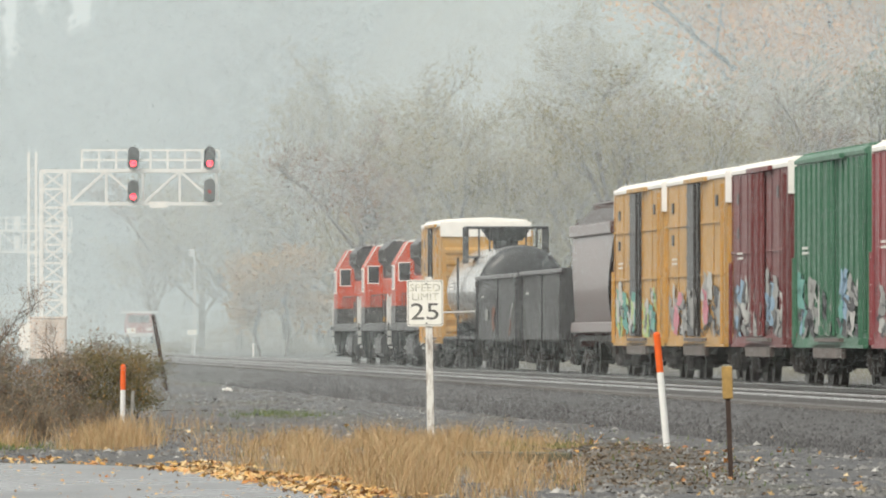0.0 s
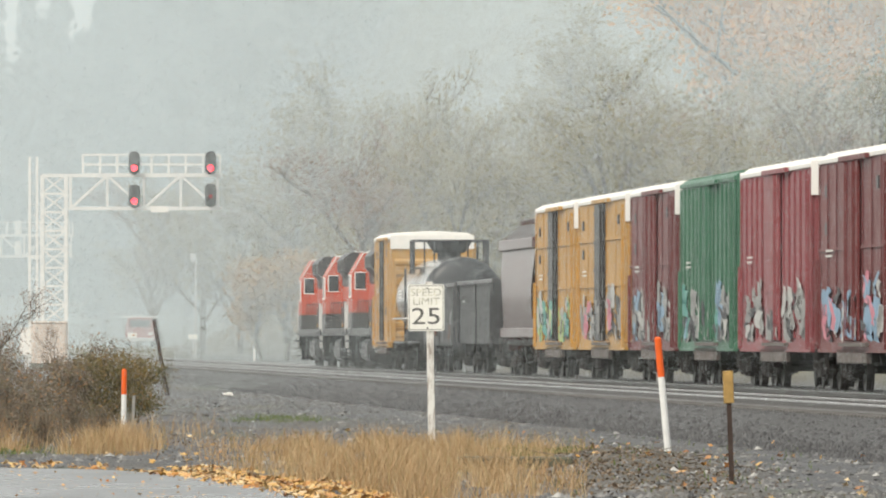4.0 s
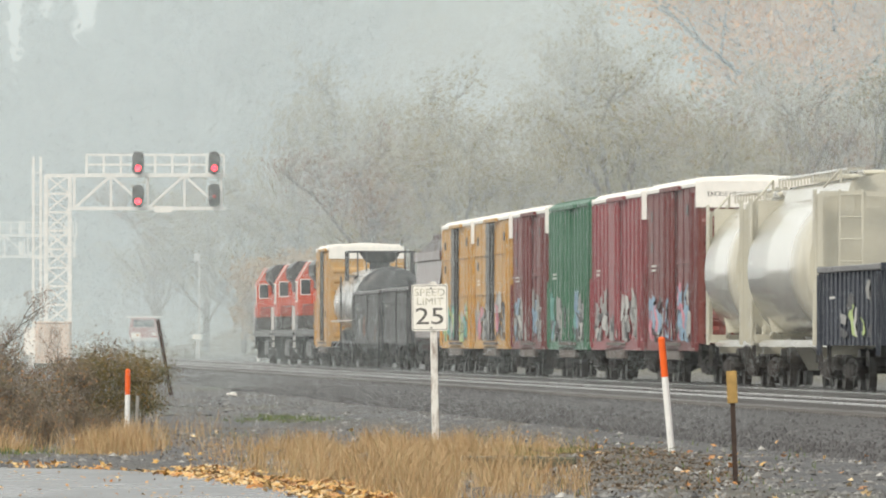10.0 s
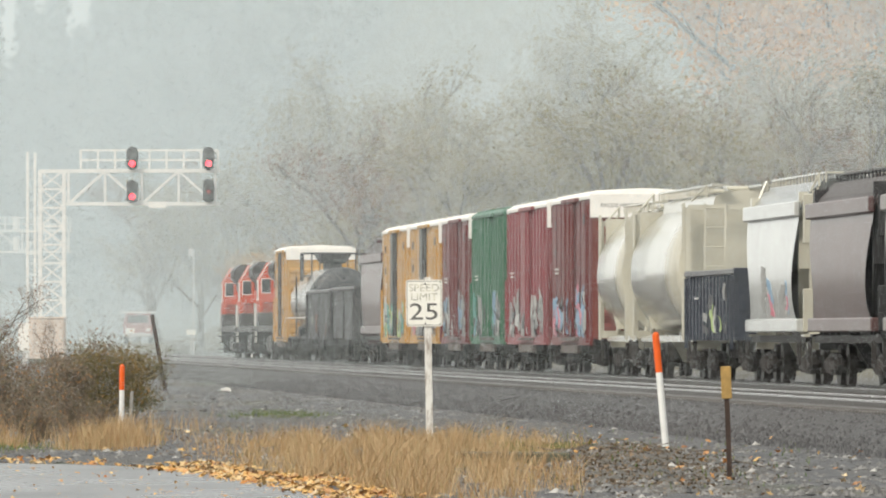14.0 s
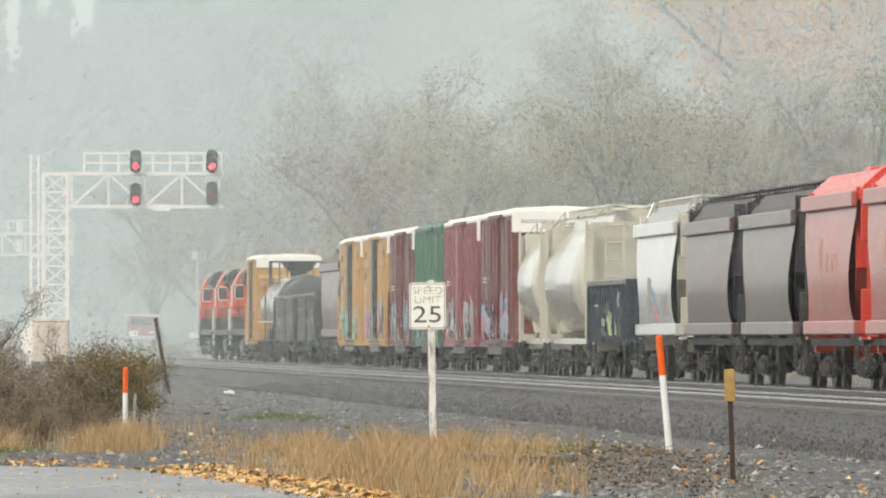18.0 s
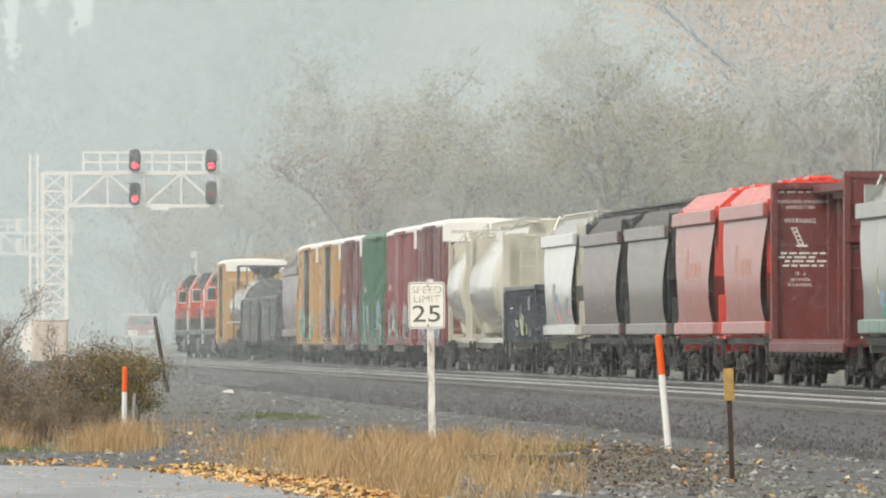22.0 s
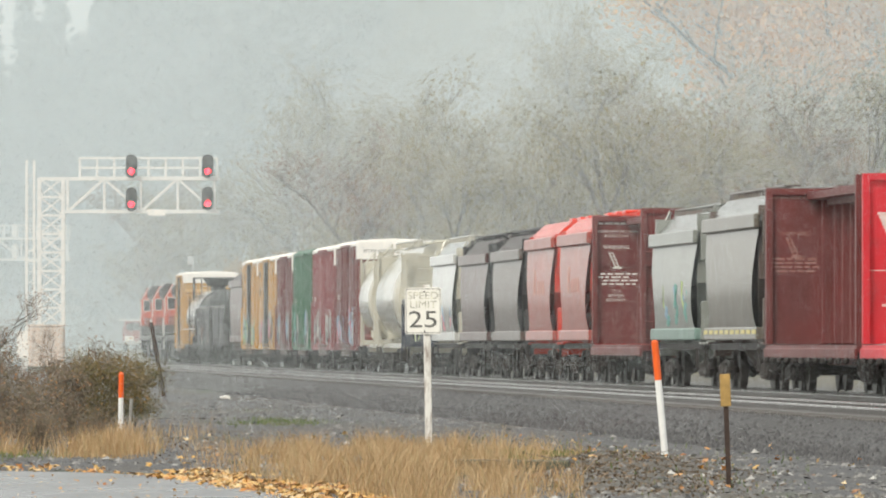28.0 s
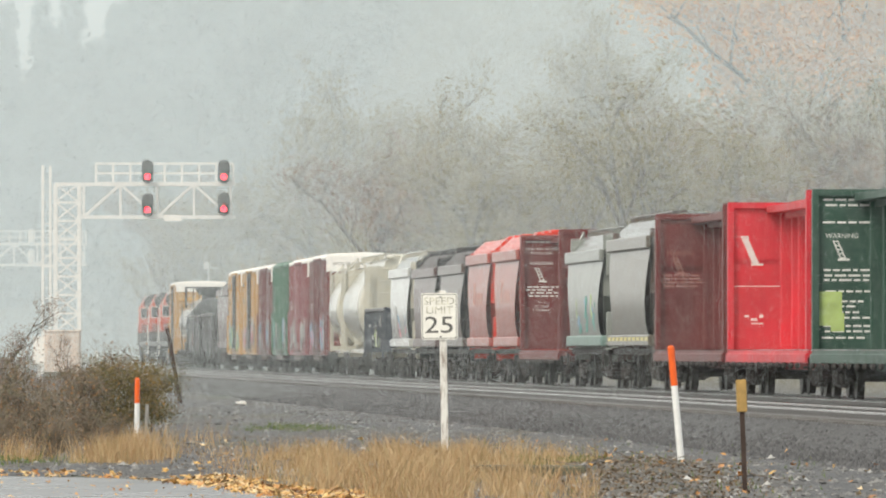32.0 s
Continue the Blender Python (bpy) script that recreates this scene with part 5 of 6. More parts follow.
marker(3.36, 159.7, 1.8, 0.6, 0.052, -5.2, "tall white marker post with an orange top, leaning")
marker(-6.12, 206, 1.17, 0.49, 0.05, 0.6, "short white marker post with an orange top beside bushes")
stake = tagged(part("stake", boxes(((0, 0, 0.3), (0.06, 0.05, 0.68)), bevel=0.006), plain("grey_weathered_wood", (0.3, 0.29, 0.27), 0.85)), "grey wooden stake beside a marker post", "stake")
stake.matrix_basis = pose(-5.98, 207, ground_z(-5.98, 207), 0, 3, 0)
RUSTY = plain("rusty_dark_steel_post", (0.06, 0.04, 0.032), 0.7, 0.3, 0.4)
dp = tagged(new("steel_post"), "thin rusty steel post with a wooden block on top", "post")
dp.matrix_basis = pose(3.47, 128.7, ground_z(3.47, 128.7), 0, -2.2, 0)
part("stem", extrude([(-0.03, -0.02), (0.03, -0.02), (0.03, 0.0), (0.006, 0.0), (0.006, 0.03), (-0.006, 0.03), (-0.006, 0.0), (-0.03, 0.0)], -0.05, 1.1), RUSTY, dp).matrix_basis = Matrix(((1, 0, 0, 0), (0, 0, 1, 0), (0, 1, 0, 0), (0, 0, 0, 1)))
part("block", boxes(((0, -0.02, 1.19), (0.125, 0.07, 0.39)), bevel=0.008), plain("ochre_weathered_timber", (0.42, 0.27, 0.09), 0.75, vary=0.3, scale=9), dp, "weathered ochre timber block")
lp = tagged(part("leaning_pole", rod(bmesh.new(), (0, 0, -0.1), (-0.44, 0, 2.38), 0.07, 8, 0.06), RUSTY), "dark pole leaning over by the track", "pole")
lp.matrix_basis = pose(-8.7, 340, ground_z(-8.7, 340))
wp = tagged(part("track_marker", boxes(((0, 0, 0.6), (0.16, 0.08, 1.2)), bevel=0.01), WHITE), "plain white post beyond the track", "marker post")
wp.matrix_basis = pose(-13.5, 770, 0.0)

# ---- signal gantries ----
GANTRY = plain("aluminium_white_paint", (0.78, 0.78, 0.76), 0.5, vary=0.1)
HEADBLACK = plain("matt_black_signal_paint", (0.018, 0.018, 0.02), 0.6)
REDGLOW = glow("red_signal_lens", (1.0, 0.015, 0.035), 4.5)
AMBERGLOW = glow("amber_signal_lens", (1.0, 0.17, 0.008), 8.0)
# the lens between flashes: a weak red emission keeps it visible
DIMLENS = glow("faint_glow_red_lens", (0.35, 0.03, 0.03), 0.35)


def beam(name, a, b, w, parent, mat=None):
    a, b = Vector(a), Vector(b)
    d = b - a
    bm = bmesh.new()
    box(bm, (0, 0, 0), (w * 1.25, w * 1.25, d.length))
    ob = part(name, bm, mat or GANTRY, parent)
    ob.matrix_basis = Matrix.Translation((a + b) / 2) @ d.to_track_quat("Z", "Y").to_matrix().to_4x4()
    return ob


HEAD_Y = -0.5


def signal_head(parent, x, z, lens):
    head = part("signal_head", loft(bmesh.new(), [[(x + 0.33 * k * math.sin(a), HEAD_Y + y, z + (0.33 * k * math.cos(a) + (0.33 if math.cos(a) > 0 else -0.33))) for a in [i * math.pi / 8 for i in range(16)]] for y, k in ((-0.02, 0.9), (0.0, 1), (0.05, 1), (0.3, 0.6))]), HEADBLACK, parent, "black oval signal head")
    rings = []
    for y in (-0.02, -0.38):
        rings.append([(x + r * math.sin(a), HEAD_Y + y, z - 0.28 + r * math.cos(a)) for r, seq in ((0.2, range(-6, 7)), (0.18, range(6, -7, -1))) for a in [i * 0.32 for i in seq]])
    part("visor", loft(bmesh.new(), rings), HEADBLACK, head)
    if lens:
        part("lens", rod(bmesh.new(), (x, HEAD_Y - 0.03, z - 0.28), (x, HEAD_Y - 0.1, z - 0.28), 0.165, 16), lens, head, "glowing red lens")
    part("bracket", boxes(((x, HEAD_Y + 0.35, z), (0.1, 0.5, 0.12)), ((x, HEAD_Y + 0.6, z), (0.08, 0.08, 1.3))), GANTRY, parent)
    return head


def gantry(label):
    g = tagged(new("signal_gantry"), label, "signal gantry", "signal gantries")
    # the tower: four legs, laced
    x0, x1, zb, zt = -22.58, -21.24, 2.7, 11.05
    for x in (x0, x1):
        for y in (0.0, 1.3):
            beam("tower_leg", (x, y, 0.3), (x, y, zt), 0.16, g)
    n = 8
    for i in range(n + 1):
        z = zb + (zt - zb) * i / n
        for y in (0.0, 1.3):
            beam("tower_rung", (x0, y, z), (x1, y, z), 0.09, g)
        if i < n:
            z2 = zb + (zt - zb) * (i + 1) / n
            beam("tower_lacing", (x0, 0, z), (x1, 0, z2), 0.075, g)
            beam("tower_lacing", (x1, 0, z) if i % 2 else (x0, 1.3, z2), (x0, 0, z2) if i % 2 else (x1, 1.3, z), 0.075, g)
    # the arm: two trusses side by side
    xa, xe, zl, zu = -21.24, -12.45, 9.18, 11.03
    for y in (0.0, 1.3):
        beam("chord", (x0, y, zu), (xe - 0.05, y, zu), 0.15, g)
        beam("chord", (xa, y, zl), (xe - 0.05, y, zl), 0.15, g)
        xs = [xa + 0.25 + i * (xe - xa - 0.5) / 4 for i in range(5)]
        for i, x in enumerate(xs):
            beam("web_post", (x, y, zl), (x, y, zu), 0.09, g)
            if i < 4:
                beam("web_brace", (x, y, zl if i % 2 == 0 else zu), (xs[i + 1], y, zu if i % 2 == 0 else zl), 0.1, g)
    for i in range(7):
        x = xa + (xe - xa) * i / 6
        beam("cross_tie", (x, 0, zu), (x, 1.3, zu), 0.08, g)
        beam("cross_tie", (x, 0, zl), (x, 1.3, zl), 0.08, g)
    part("walkway", boxes(((-16.4, 0.65, zu + 0.1), (7.9, 1.0, 0.05))), GANTRY, g)
    for y in (0.05, 1.25):
        for z in (11.65, 12.2):
            beam("guard_rail", (-20.3, y, z), (-12.55, y, z), 0.08, g)
        for i in range(9):
            x = -20.3 + 7.75 * i / 8
            beam("guard_post", (x, y, zu), (x, y, 12.2), 0.075, g)
    # the climbing poles beside the tower
    for x in (-23.3, -22.88):
        beam("pole", (x, 0.6, 0.3), (x, 0.6, 12.1), 0.12, g)
    for i in range(18):
        beam("rung", (-23.3, 0.6, 1.0 + i * 0.6), (-22.88, 0.6, 1.0 + i * 0.6), 0.04, g)
    part("number_plate", boxes(((-15.95, -0.12, 9.12), (1.0, 0.03, 0.36)), bevel=0.005), WHITE, g, "blank white plate")
    return g


CASE = paint("rust_stained_beige_paint", (0.75, 0.63, 0.54), 0.5, 0.9, (0.62, 0.22, 0.08))
g1 = gantry("white lattice signal gantry with red lights over the tracks")
g1.matrix_basis = pose(0, 605, 0)
signal_head(g1, -17.36, 11.72, REDGLOW)
signal_head(g1, -17.36, 9.85, REDGLOW)
signal_head(g1, -13.06, 11.72, REDGLOW)
flasher = signal_head(g1, -13.06, 9.9, None)
# the moving vane of the flashing head: amber, faint red and red roundels behind one opening
vane = bmesh.new()
rod(vane, (0, -0.03, 0), (0, -0.06, 0), 0.1, 16)
vane_dim = part("roundel", vane, DIMLENS, flasher, "faintly glowing red roundel")
vane_dim.matrix_basis = pose(-13.06, HEAD_Y, 9.84)
# the amber disc is wider than a lens: its glare is built into the size
AMBER = part("amber_glare_roundel", rod(bmesh.new(), (0, -0.05, 0), (0, -0.1, 0), 0.23, 16), AMBERGLOW, flasher, "glowing amber roundel, oversize to include its glare")
REDR = part("red_roundel", rod(bmesh.new(), (0, -0.05, 0), (0, -0.1, 0), 0.165, 16), REDGLOW, flasher, "glowing red roundel")
case = tagged(new("equipment_case"), "rust stained beige equipment case below the gantry", "equipment case")
case.matrix_basis = pose(-22.1, 603.6, 0)
body = part("cabinet", boxes(((0, 0, 1.55), (2.0, 1.5, 2.3)), bevel=0.06), CASE, case)
part("lid", boxes(((0, 0, 2.74), (2.12, 1.6, 0.12)), bevel=0.04), CASE, case)
part("plinth", boxes(((0, 0, 0.2), (2.1, 1.6, 0.5))), CONCRETE, case)
part("door", boxes(((-0.48, -0.765, 1.5), (0.9, 0.03, 2.0)), ((0.48, -0.765, 1.5), (0.9, 0.03, 2.0)), bevel=0.01), CASE, case)
sbox = tagged(part("junction_box", boxes(((0, 0, 0.75), (0.7, 0.5, 1.5)), ((0, 0, 1.53), (0.8, 0.6, 0.06)), bevel=0.02), WHITE), "small white junction box beside the gantry", "junction box")
sbox.matrix_basis = pose(-23.4, 603.5, 0.9)
part("leg", boxes(((0, 0, -0.45), (0.2, 0.2, 0.9))), GALV, sbox)
g2 = gantry("hazy distant white lattice signal gantry")
g2.matrix_basis = pose(-20.2, 950, 0)
for x in (-17.36, -13.06):
    part("signal_head", boxes(((x, -0.1, 11.7), (0.6, 0.2, 1.3)), ((x, -0.1, 9.9), (0.6, 0.2, 1.3)), bevel=0.15), GANTRY, g2, "pale back of a signal head")

# ---- far lineside things in the mist ----
TRUCKRED = paint("faded_red_truck_paint", (0.4, 0.12, 0.1))
truck = tagged(new("truck"), "hazy red and white utility truck beyond the gantry", "truck")
truck.matrix_basis = pose(-22.9, 812, 1.13)
truck.scale = (0.92, 0.92, 0.92)
part("cab", loft(bmesh.new(), [[(s * w, y, z) for s, y, z in ((-1, 0, z0), (1, 0, z0), (1, 2.0, z0), (-1, 2.0, z0))] for w, z0 in ((1.15, 0.6), (1.2, 1.6), (1.0, 2.5))]), TRUCKRED, truck)
part("roof_rack", boxes(((0, 1.0, 2.6), (3.0, 0.5, 0.12)), bevel=0.02), WHITE, truck, "white bar across the roof")
part("windscreen", boxes(((0, 0.0, 2.05), (1.7, 0.06, 0.6))), GLASS, truck)
part("bumper", boxes(((0, -0.15, 0.75), (2.3, 0.2, 0.3)), bevel=0.04), GALV, truck)
part("bed", boxes(((0, 4.0, 1.4), (2.3, 3.6, 1.2)), bevel=0.05), TRUCKRED, truck)
for s in (-1, 1):
    for y in (0.5, 4.6):
        part("wheel", rod(bmesh.new(), (s * 0.9, y, 0.42), (s * 1.15, y, 0.42), 0.42, 16), LOCOBLACK, truck)
    part("headlight", boxes(((s * 0.85, -0.02, 1.2), (0.35, 0.06, 0.25))), WHITE, truck)
for x, y, z in ((-22.2, 768, 2.1), (-17.85, 768, 2.0)):
    b = tagged(new("reflector_board"), "white rectangular reflector board on a short post", "reflector board", "reflector boards")
    b.matrix_basis = pose(x, y, 0)
    part("panel", boxes(((0, -0.05, z), (0.66, 0.03, 0.36)), bevel=0.01), SIGNWHITE, b)
    part("post", boxes(((0, 0, z / 2), (0.07, 0.07, z))), GALV, b)
for x in (-23.2, -21.9, -20.6, -18.9):
    b = tagged(part("ground_marker", boxes(((0, 0, 0.2), (0.46, 0.2, 0.4)), bevel=0.05), WHITE), "low white block beside the tracks", "marker block", "low white blocks")
    b.matrix_basis = pose(x, 760, 0.0)
for x, y, z, w in ((-30.6, 780, 0.9, 0.6), (-26.1, 780, 1.4, 0.25)):
    b = tagged(part("small_board", boxes(((0, 0, z), (w, 0.06, 0.4)), ((0, 0.05, z / 2), (0.07, 0.07, z))), WHITE), "small pale board on a post in mist", "marker board")
    b.matrix_basis = pose(x, y, 0)
pole = tagged(new("lamp_pole"), "thin hazy pole with a small lamp head", "lamp pole")
pole.matrix_basis = pose(-18.1, 787, 0)
pole.scale = (0.88, 0.88, 0.88)
part("shaft", rod(bmesh.new(), (0, 0, 0), (0, 0, 8.9), 0.07, 8), GALV, pole)
part("lamp_head", boxes(((-0.2, 0, 8.9), (0.5, 0.3, 0.7)), bevel=0.1), GALV, pole)

# ---- shrubs and trees ----
BARK = plain("grey_brown_bark", (0.1, 0.085, 0.07), 0.9, vary=0.35, scale=3)


def foliage(name, stops):
    return island_material(name, stops, 0.85)


AUTUMN = foliage("olive_autumn_leaf", [(0.0, (0.15, 0.135, 0.055)), (0.5, (0.24, 0.21, 0.085)), (1.0, (0.31, 0.25, 0.11))])
RUSSET = foliage("russet_leaf", [(0.0, (0.12, 0.06, 0.035)), (0.6, (0.2, 0.1, 0.05)), (1.0, (0.3, 0.17, 0.08))])
DUN = foliage("withered_dun_leaf", [(0.0, (0.07, 0.06, 0.045)), (0.6, (0.13, 0.11, 0.075)), (1.0, (0.2, 0.17, 0.1))])
OCHRE = foliage("ochre_leaf", [(0.0, (0.24, 0.15, 0.04)), (0.6, (0.4, 0.24, 0.06)), (1.0, (0.5, 0.3, 0.09))])
GOLD = foliage("golden_leaf", [(0.0, (0.6, 0.27, 0.07)), (0.6, (0.82, 0.42, 0.13)), (1.0, (0.85, 0.55, 0.25))])
NEEDLE = foliage("conifer_needle", [(0.0, (0.02, 0.035, 0.03)), (0.7, (0.04, 0.06, 0.045)), (1.0, (0.06, 0.075, 0.05))])
LUSH = foliage("green_bramble_leaf", [(0.0, (0.05, 0.065, 0.03)), (0.6, (0.11, 0.13, 0.055)), (0.93, (0.16, 0.15, 0.07)), (1.0, (0.5, 0.25, 0.07))])
BRAMBLE = foliage("bramble_leaf", [(0.0, (0.14, 0.115, 0.09)), (0.4, (0.24, 0.19, 0.145)), (0.72, (0.32, 0.26, 0.19)), (0.84, (0.16, 0.17, 0.085)), (0.92, (0.2, 0.19, 0.1)), (0.94, (0.72, 0.28, 0.06)), (0.98, (0.6, 0.3, 0.09)), (1.0, (0.17, 0.15, 0.125))])


def crown_mesh(points, n, size, spread, seed, slender=0.6):
    rnd = np.random.RandomState(seed)
    p = np.array(points)[rnd.randint(0, len(points), n)] + rnd.normal(0, spread, (n, 3))
    u = rnd.normal(0, 1, (n, 3))
    u /= np.linalg.norm(u, axis=1)[:, None]
    v = np.cross(u, rnd.normal(0, 1, (n, 3)))
    v /= np.linalg.norm(v, axis=1)[:, None]
    k = size * rnd.uniform(0.5, 1.3, (n, 1))
    q = np.stack([p - u * k, p + v * k * slender, p + u * k, p - v * k * slender], 1).reshape(-1, 3)
    me = bpy.data.meshes.new("crown")
    me.from_pydata(q.tolist(), [], np.arange(4 * n).reshape(-1, 4).tolist())
    return me


def limbs(height, seed, levels=3, spread=0.55, first=0.25, trunk_r=0.02, kids=6):
    """A forking trunk: returns its mesh and the tips of its twigs."""
    rnd = random.Random(seed)
    bm, tips = bmesh.new(), []

    def grow(p, d, length, r, level):
        q = p + d * length
        mid = (p + q) / 2 + Vector((rnd.gauss(0, 1), rnd.gauss(0, 1), rnd.gauss(0, 0.5))) * length * 0.06
        sides = 7 if level == 0 else 4 if level < 3 else 3
        rod(bm, p, mid, r, sides, r * 0.8)
        rod(bm, mid, q, r * 0.8, sides, r * 0.5)
        if level >= 2:
            tips.append(mid)
            tips.append(q)
        if level == levels:
            return
        for i in range(kids - (level > 0)):
            f = first + (1 - first) * rnd.random() if level == 0 else rnd.uniform(0.3, 1.0)
            o = p.lerp(mid, f * 2) if f < 0.5 else mid.lerp(q, f * 2 - 1)
            side = Vector((rnd.gauss(0, 1), rnd.gauss(0, 1), 0)).normalized()
            nd = (d * rnd.uniform(0.5, 1.0) + side * spread * rnd.uniform(0.8, 1.8) + Vector((0, 0, 0.25))).normalized()
            grow(o, nd, length * rnd.uniform(0.42, 0.68), r * 0.5, level + 1)

    grow(Vector((0, 0, -0.2)), Vector((rnd.gauss(0, 0.04), rnd.gauss(0, 0.04), 1)).normalized(), height * 0.72, height * trunk_r, 0)
    return bm, tips


def tree(height, seed, leaf_mat, label, n=2600, size=0.3, fuzz=0.5, category="tree", group="woods behind the tracks", levels=3, **kw):
    t = tagged(new("tree" if category == "tree" else "shrub"), label, category, group)
    bm, tips = limbs(height, seed, levels, **kw)
    part("trunk", bm, BARK, t)
    me = crown_mesh(tips, n, size, fuzz, seed)
    me.materials.append(leaf_mat)
    c = new("crown", me)
    c.parent = t
    return t


def conifer(height, seed):
    t = tagged(new("conifer"), "tall dark conifer standing in mist", "tree", "far conifers")
    rnd = random.Random(seed)
    bm, pts = bmesh.new(), []
    rod(bm, (0, 0, -0.5), (0, 0, height), height * 0.012, 7, 0.03)
    z = height * 0.12
    while z < height * 0.985:
        r = (height - z) * 0.17 * rnd.uniform(0.75, 1.2) + 0.25
        for i in range(5):
            a = rnd.uniform(0, 6.28)
            e = Vector((r * math.cos(a), r * math.sin(a), -0.25 * r))
            rod(bm, (0, 0, z), Vector((0, 0, z)) + e, 0.04, 3, 0.01)
            for k in range(1, 6):
                pts.append(Vector((0, 0, z)) + e * k / 5)
        z += rnd.uniform(0.5, 0.95)
    part("trunk", bm, BARK, t)
    me = crown_mesh(pts, 4000, 0.55, 0.4, seed, 0.45)
    me.materials.append(NEEDLE)
    c = new("crown", me)
    c.parent = t
    return t


def put(kinds, spots):
    """The first of each kind stands itself, the rest are copies."""
    used = set()
    for i, (x, y, s) in enumerate(spots):
        k = kinds[i % len(kinds)]
        m = Matrix.Translation((x, y, ground_z(x, y) - 0.1)) @ Matrix.Rotation(i * 2.4, 4, "Z")
        ob = k
        if id(k) in used:
            ob = copy_thing(k, m)
        else:
            used.add(id(k))
            k.matrix_basis = m
        ob.scale = (s, s, s * (0.93 + 0.14 * ((i * 7) % 5) / 4))


rng = random.Random(11)
wood = [tree(16.5, 21, AUTUMN, "tall half-bare olive-brown tree in mist", 6000, 0.15, 0.6), tree(15.5, 22, AUTUMN, "spreading half-bare deciduous tree in mist", 6000, 0.15, 0.65),
        tree(17.5, 23, AUTUMN, "broad olive-grey tree in mist", 6200, 0.15, 0.65), tree(15.0, 24, RUSSET, "russet-tinged bare tree in mist", 4400, 0.13, 0.5)]
spots = []
while len(spots) < 86:
    y = rng.uniform(650, 900)
    x = rng.uniform(-0.0128, 0.046) * y
    if x > track_x(y) + 12 and (y > 720 or x > 0) and all((x - a) ** 2 + ((y - b) * 0.5) ** 2 > 9 for a, b, _ in spots):
        size = rng.uniform(0.8, 1.12) * (0.85 + 0.0004 * (y - 590))
        if x < 0.019 * y or ground_z(x, y) + 17 * size < 0.027 * y:
            spots.append((x, y, size))
put(wood, spots + [(-19.0, 850, 0.8), (-22.5, 872, 0.85), (-15.8, 838, 0.72), (-25.6, 884, 0.8), (-12.5, 860, 0.8)])
near = [tree(14.2, 31, RUSSET, "bare russet-topped tree standing clear of the woods", 2200, 0.1, 0.4, levels=4, kids=5), tree(13.6, 33, DUN, "bare grey tree with fine twigs near the tracks", 2200, 0.1, 0.4, levels=4, kids=5)]
put(near, [(21.5, 650, 1.06), (24.6, 652, 1.02), (16.4, 668, 0.9), (26.4, 672, 1.04), (13.6, 690, 0.88)])
put([tree(8.2, 41, OCHRE, "small tree with golden orange leaves in mist", 7000, 0.2, 0.6, group="golden trees")], [(-11.5, 791, 0.95), (-13.3, 795, 0.8)])
put([tree(13.0, 42, GOLD, "golden-leaved tree high on the misty hillside", 15000, 0.15, 0.8, group="golden trees")],
    [(x, y, 1.9) for x, y in ((26.2, 902), (28, 912), (30.5, 918), (34, 904), (37, 920), (40, 908))])
fir = [conifer(38, 51), conifer(33, 52)]
spots = []
while len(spots) < 78:
    y = rng.uniform(1024, 1250)
    x = rng.uniform(-0.044, -0.011) * y if len(spots) < 64 else rng.uniform(-0.012, 0.03) * y
    if abs(x / y + 0.0313) < 0.0007 and len(spots) < 64:
        continue
    far = x / y < -0.0326
    spots.append((x * 1.14, y * 1.14, rng.uniform(0.75, 1.1)) if far else (x, y, rng.uniform(0.75, 1.2)))
spots += [((-0.0288 + 0.0016 * i) * (1085 + i * 37 % 110), 1085 + i * 37 % 110, 1.1 + 0.03 * (i * 5 % 7)) for i in range(14)]
put(fir, spots + [(-32.6, 1030, 0.82), (-33.9, 1080, 0.86), (-32.9, 1050, 0.82)])

# brambles and shrubs beside the road
bush = [tree(2.1, 61, BRAMBLE, "tangled brown bramble bush with a few orange leaves", 6500, 0.03, 0.18, "shrub", "bramble bushes", spread=1.0, first=0.05, kids=8, trunk_r=0.012),
        tree(1.8, 62, BRAMBLE, "low dense brown bramble bush", 6500, 0.03, 0.19, "shrub", "bramble bushes", spread=1.2, first=0.05, kids=8, trunk_r=0.012)]
put(bush, [(-8.6, 216, 0.9), (-7.8, 218, 0.85), (-7.1, 214, 0.82), (-8.1, 205, 0.7), (-7.3, 204, 0.66), (-6.8, 198, 0.6), (-7.8, 192, 0.6), (-7.1, 187, 0.5), (-7.6, 180, 0.5), (-6.5, 176, 0.42), (-7.2, 171, 0.4), (-5.9, 181, 0.45), (-6.4, 168, 0.3)])
put([tree(2.0, 64, LUSH, "dense dark green bramble bush beside the road", 6500, 0.03, 0.18, "shrub", "bramble bushes", spread=1.1, first=0.05, kids=8, trunk_r=0.012)], [(-6.55, 217, 0.84), (-6.35, 223, 0.78), (-6.7, 209, 0.74), (-8.9, 207, 0.6)])
put([tree(3.6, 63, RUSSET, "bare thin-stemmed shrub at the roadside", 1600, 0.035, 0.16, "shrub", "bare shrubs", levels=4, kids=5)], [(-9.3, 228, 0.5), (-9.9, 236, 0.62), (-8.6, 240, 0.42)])
spots = [(rng.gauss(-5.15, 0.33), rng.gauss(167, 3)) for _ in range(4200)] + [(rng.gauss(-6.7, 0.25), rng.gauss(165, 3)) for _ in range(500)] + [(rng.uniform(-6.4, -4.2), rng.gauss(196, 7)) for _ in range(400)]
blades("straw_grass", [p for p in spots if p[0] > road_edge(p[1])], 0.4, 0.0045, DRY, "pale straw-coloured grass tufts before the brambles", 0.5)

# ---- the mist: countless hair-thin pale strands, denser and tinted bluer with distance ----


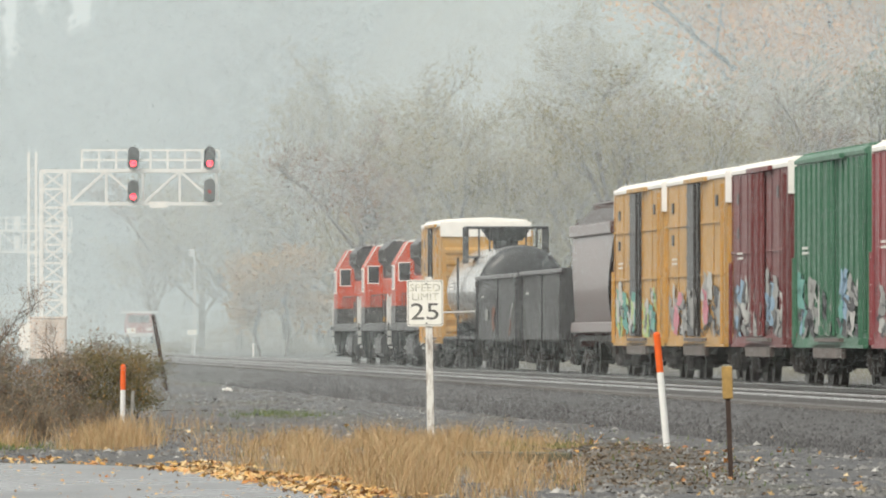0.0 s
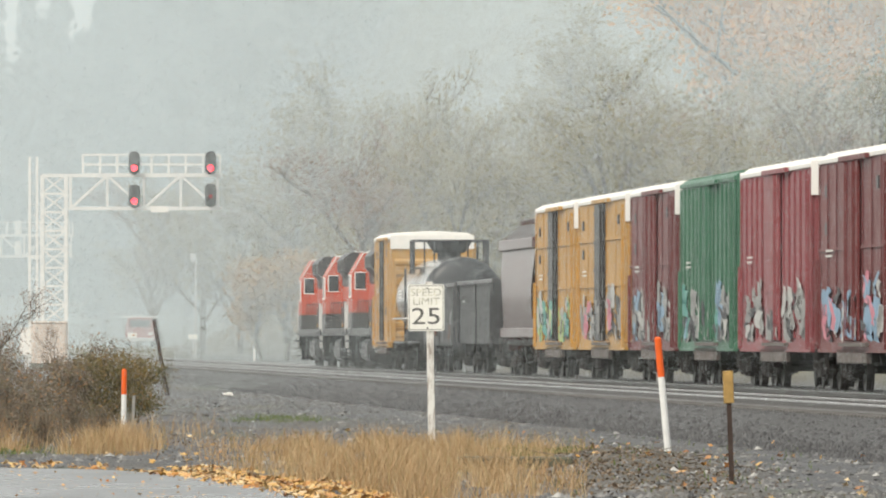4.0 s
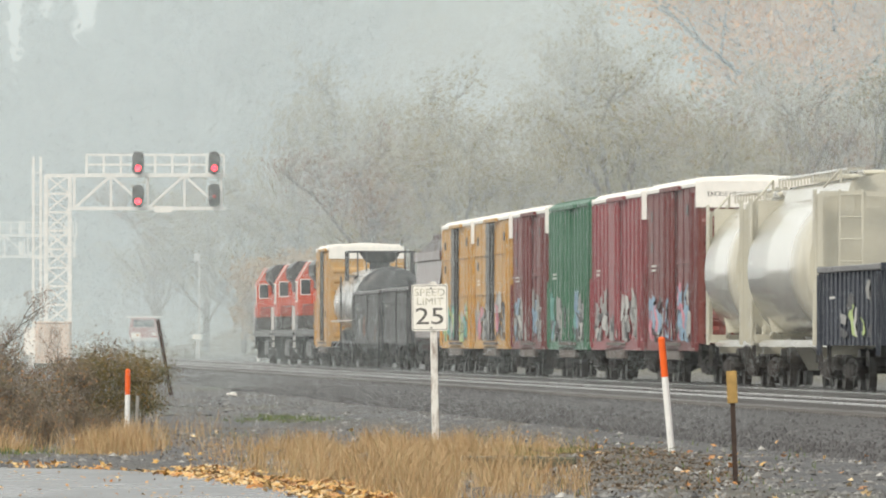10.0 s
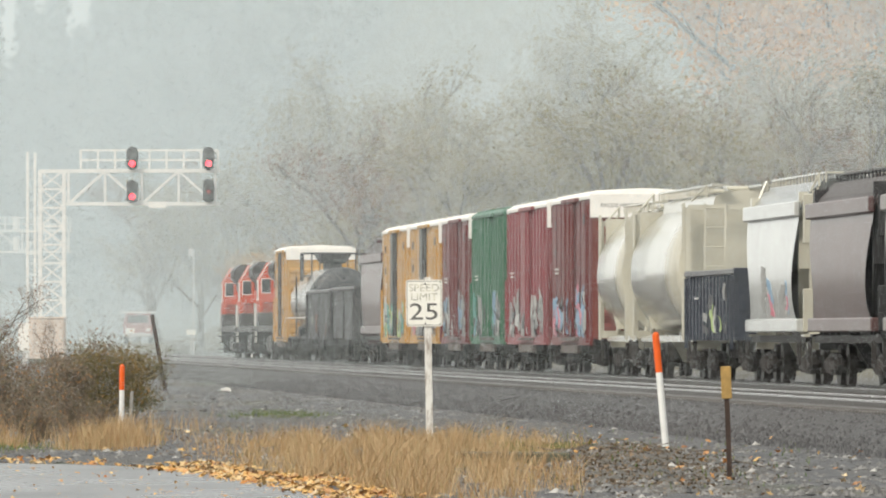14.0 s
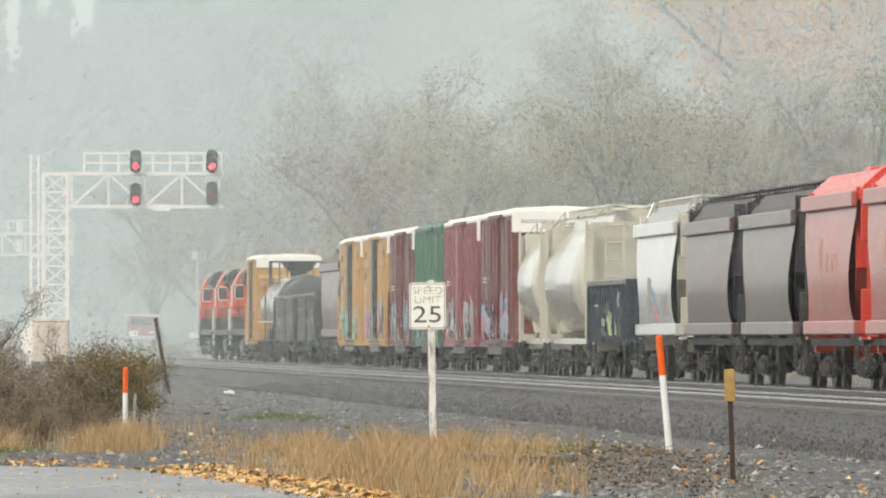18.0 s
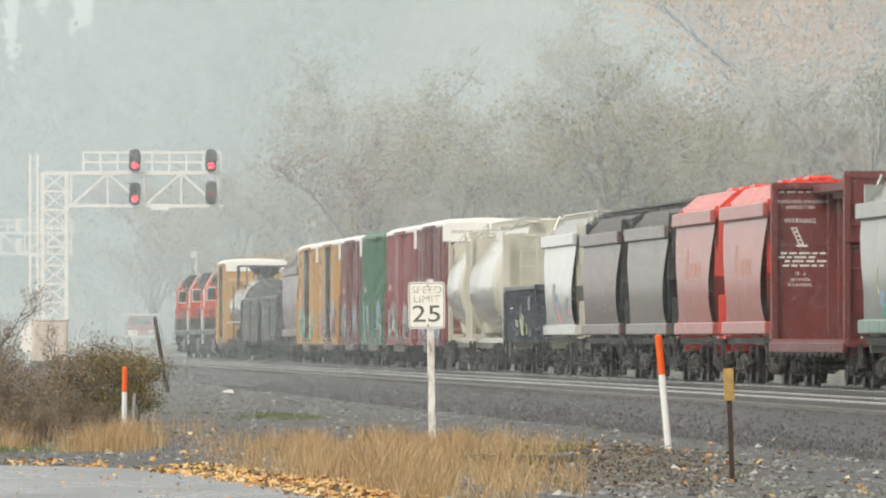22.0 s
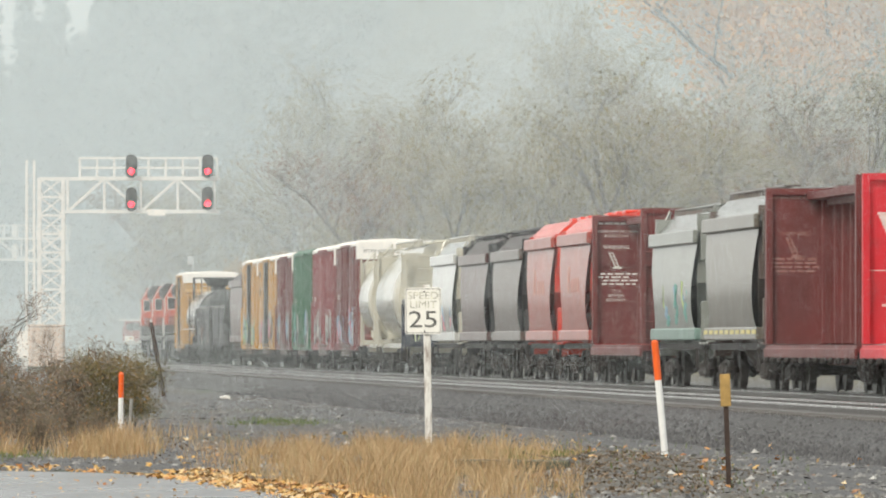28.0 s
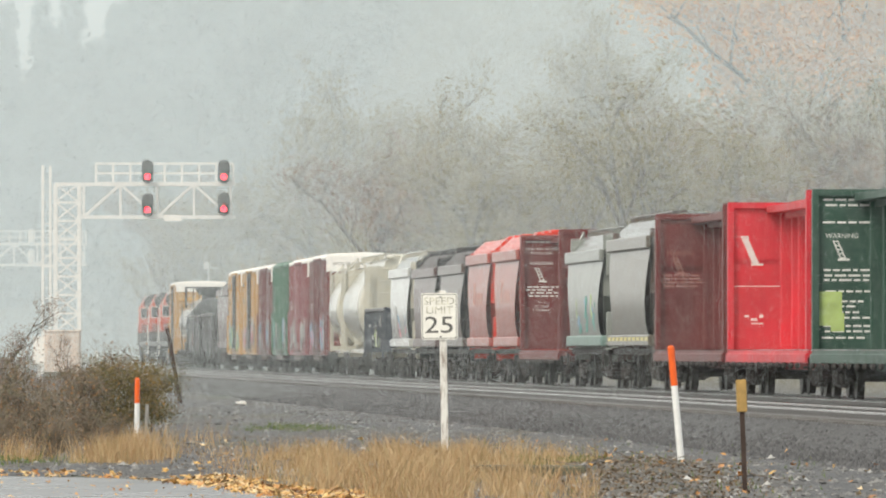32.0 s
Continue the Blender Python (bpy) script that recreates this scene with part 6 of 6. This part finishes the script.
def mist_mesh(banks):
    """Strands at every slant; a bank is its stretch of distance, its thickness over the line and over the woods beside it."""
    rnd, tris = np.random.RandomState(9), []

    def strands(y, x0, x1, thick):
        wide, length, top = 1.2e-6 * y, 0.014 * y, 0.037 * y + 5
        n = rnd.poisson(thick * (x1 - x0) * top / (wide * length))
        c = np.stack([rnd.uniform(x0, x1, n), y + rnd.rand(n), rnd.uniform(-1, top - 1, n)], 1)
        a = rnd.uniform(0, 2 * math.pi, n)
        u = np.stack([np.cos(a), np.zeros(n), np.sin(a)], 1) * length
        v = np.stack([-np.sin(a), np.zeros(n), np.cos(a)], 1) * wide
        tris.append(np.stack([c - u / 3 - v, c - u / 3 + v, c + u * 2 / 3], 1).reshape(-1, 3))

    for start, end, low, woods in banks:
        for y in np.arange(start, end, 2.0):
            half, share_of = 0.046 * y + 1.0, 2.0 / (end - start)
            edge = min(half, track_x(y) + 8)
            strands(y, -half, edge, low * share_of)
            if edge < half:
                strands(y, edge, half, woods * share_of)
    co = np.concatenate(tris)
    n = len(co) // 3
    me = bpy.data.meshes.new("mist")
    me.vertices.add(3 * n)
    me.vertices.foreach_set("co", co.ravel())
    me.loops.add(3 * n)
    me.loops.foreach_set("vertex_index", np.arange(3 * n, dtype=np.int32))
    me.polygons.add(n)
    me.polygons.foreach_set("loop_start", np.arange(0, 3 * n, 3, dtype=np.int32))
    me.update(calc_edges=True)
    return me


# the far banks have the blue of distant haze put into their base colour
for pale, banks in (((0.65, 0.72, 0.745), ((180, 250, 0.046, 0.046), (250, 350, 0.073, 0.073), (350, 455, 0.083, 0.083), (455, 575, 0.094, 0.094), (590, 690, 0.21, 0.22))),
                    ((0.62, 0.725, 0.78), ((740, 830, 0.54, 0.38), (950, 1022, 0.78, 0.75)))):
    MIST = Net("distance_tinted_mist", 1.0, spec=0.0)
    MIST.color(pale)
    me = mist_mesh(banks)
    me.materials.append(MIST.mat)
    tagged(new("mist", me), "thin pale morning mist drifting over the tracks, tinted bluer far off", kind="stuff")


def flash():
    """The vane of the flashing head: amber swings before the opening about once a second, in the end red stays there."""
    away, rows = 0.28, [(0.0, 0)]
    for n in range(25):
        t = 1.0085 * n
        rows += [(t + 0.067, 0), (t + 0.133, 1), (t + 0.567, 1), (t + 0.633, 0)]
    rows.append((32.0, 0))
    walk(AMBER, [(t, pose(-13.06, HEAD_Y + (0.0 if on else away), 9.84)) for t, on in rows])
    walk(REDR, [(t, pose(-13.06, HEAD_Y + (0.0 if on else away), 9.62)) for t, on in ((0.0, 0), (24.8, 0), (24.9, 1), (32.0, 1))])


def motions():
    """The train rolls away along its track and its wheels turn."""
    for car, mid in CARS:
        rows = []
        for i in range(17):
            y = mid + gone(2.0 * i)
            rows.append((2.0 * i, pose(track_x(y), y, RAIL, 0, 0, HEAD)))
        walk(car, rows)
    flash()
    # a wheel turns once in 2.98 m: a row for every 80 degrees
    total, step = gone(32.0), radians(80) * 0.475
    times, t = [], 0.0
    for i in range(int(total / step) + 1):
        for _ in range(6):
            t -= (gone(t) - i * step) / (7.516 + 0.04992 * t)
        times.append(t)
    times[-1] = 32.0
    turns = [(t, -80.0 * i) for i, t in enumerate(times)]
    first = {}
    for wheel in WHEELS:
        o = wheel.matrix_basis.translation.copy()
        key = round(o.y, 3)
        if key not in first:
            walk(wheel, [(t, pose(*o, a)) for t, a in turns])
            first[key] = wheel.animation_data
        else:
            # the same turning, on another bogie
            wheel.rotation_mode = "QUATERNION"
            keys = wheel.animation_data_create()
            keys.action = first[key].action
            keys.action_slot = first[key].action_slot


motions()
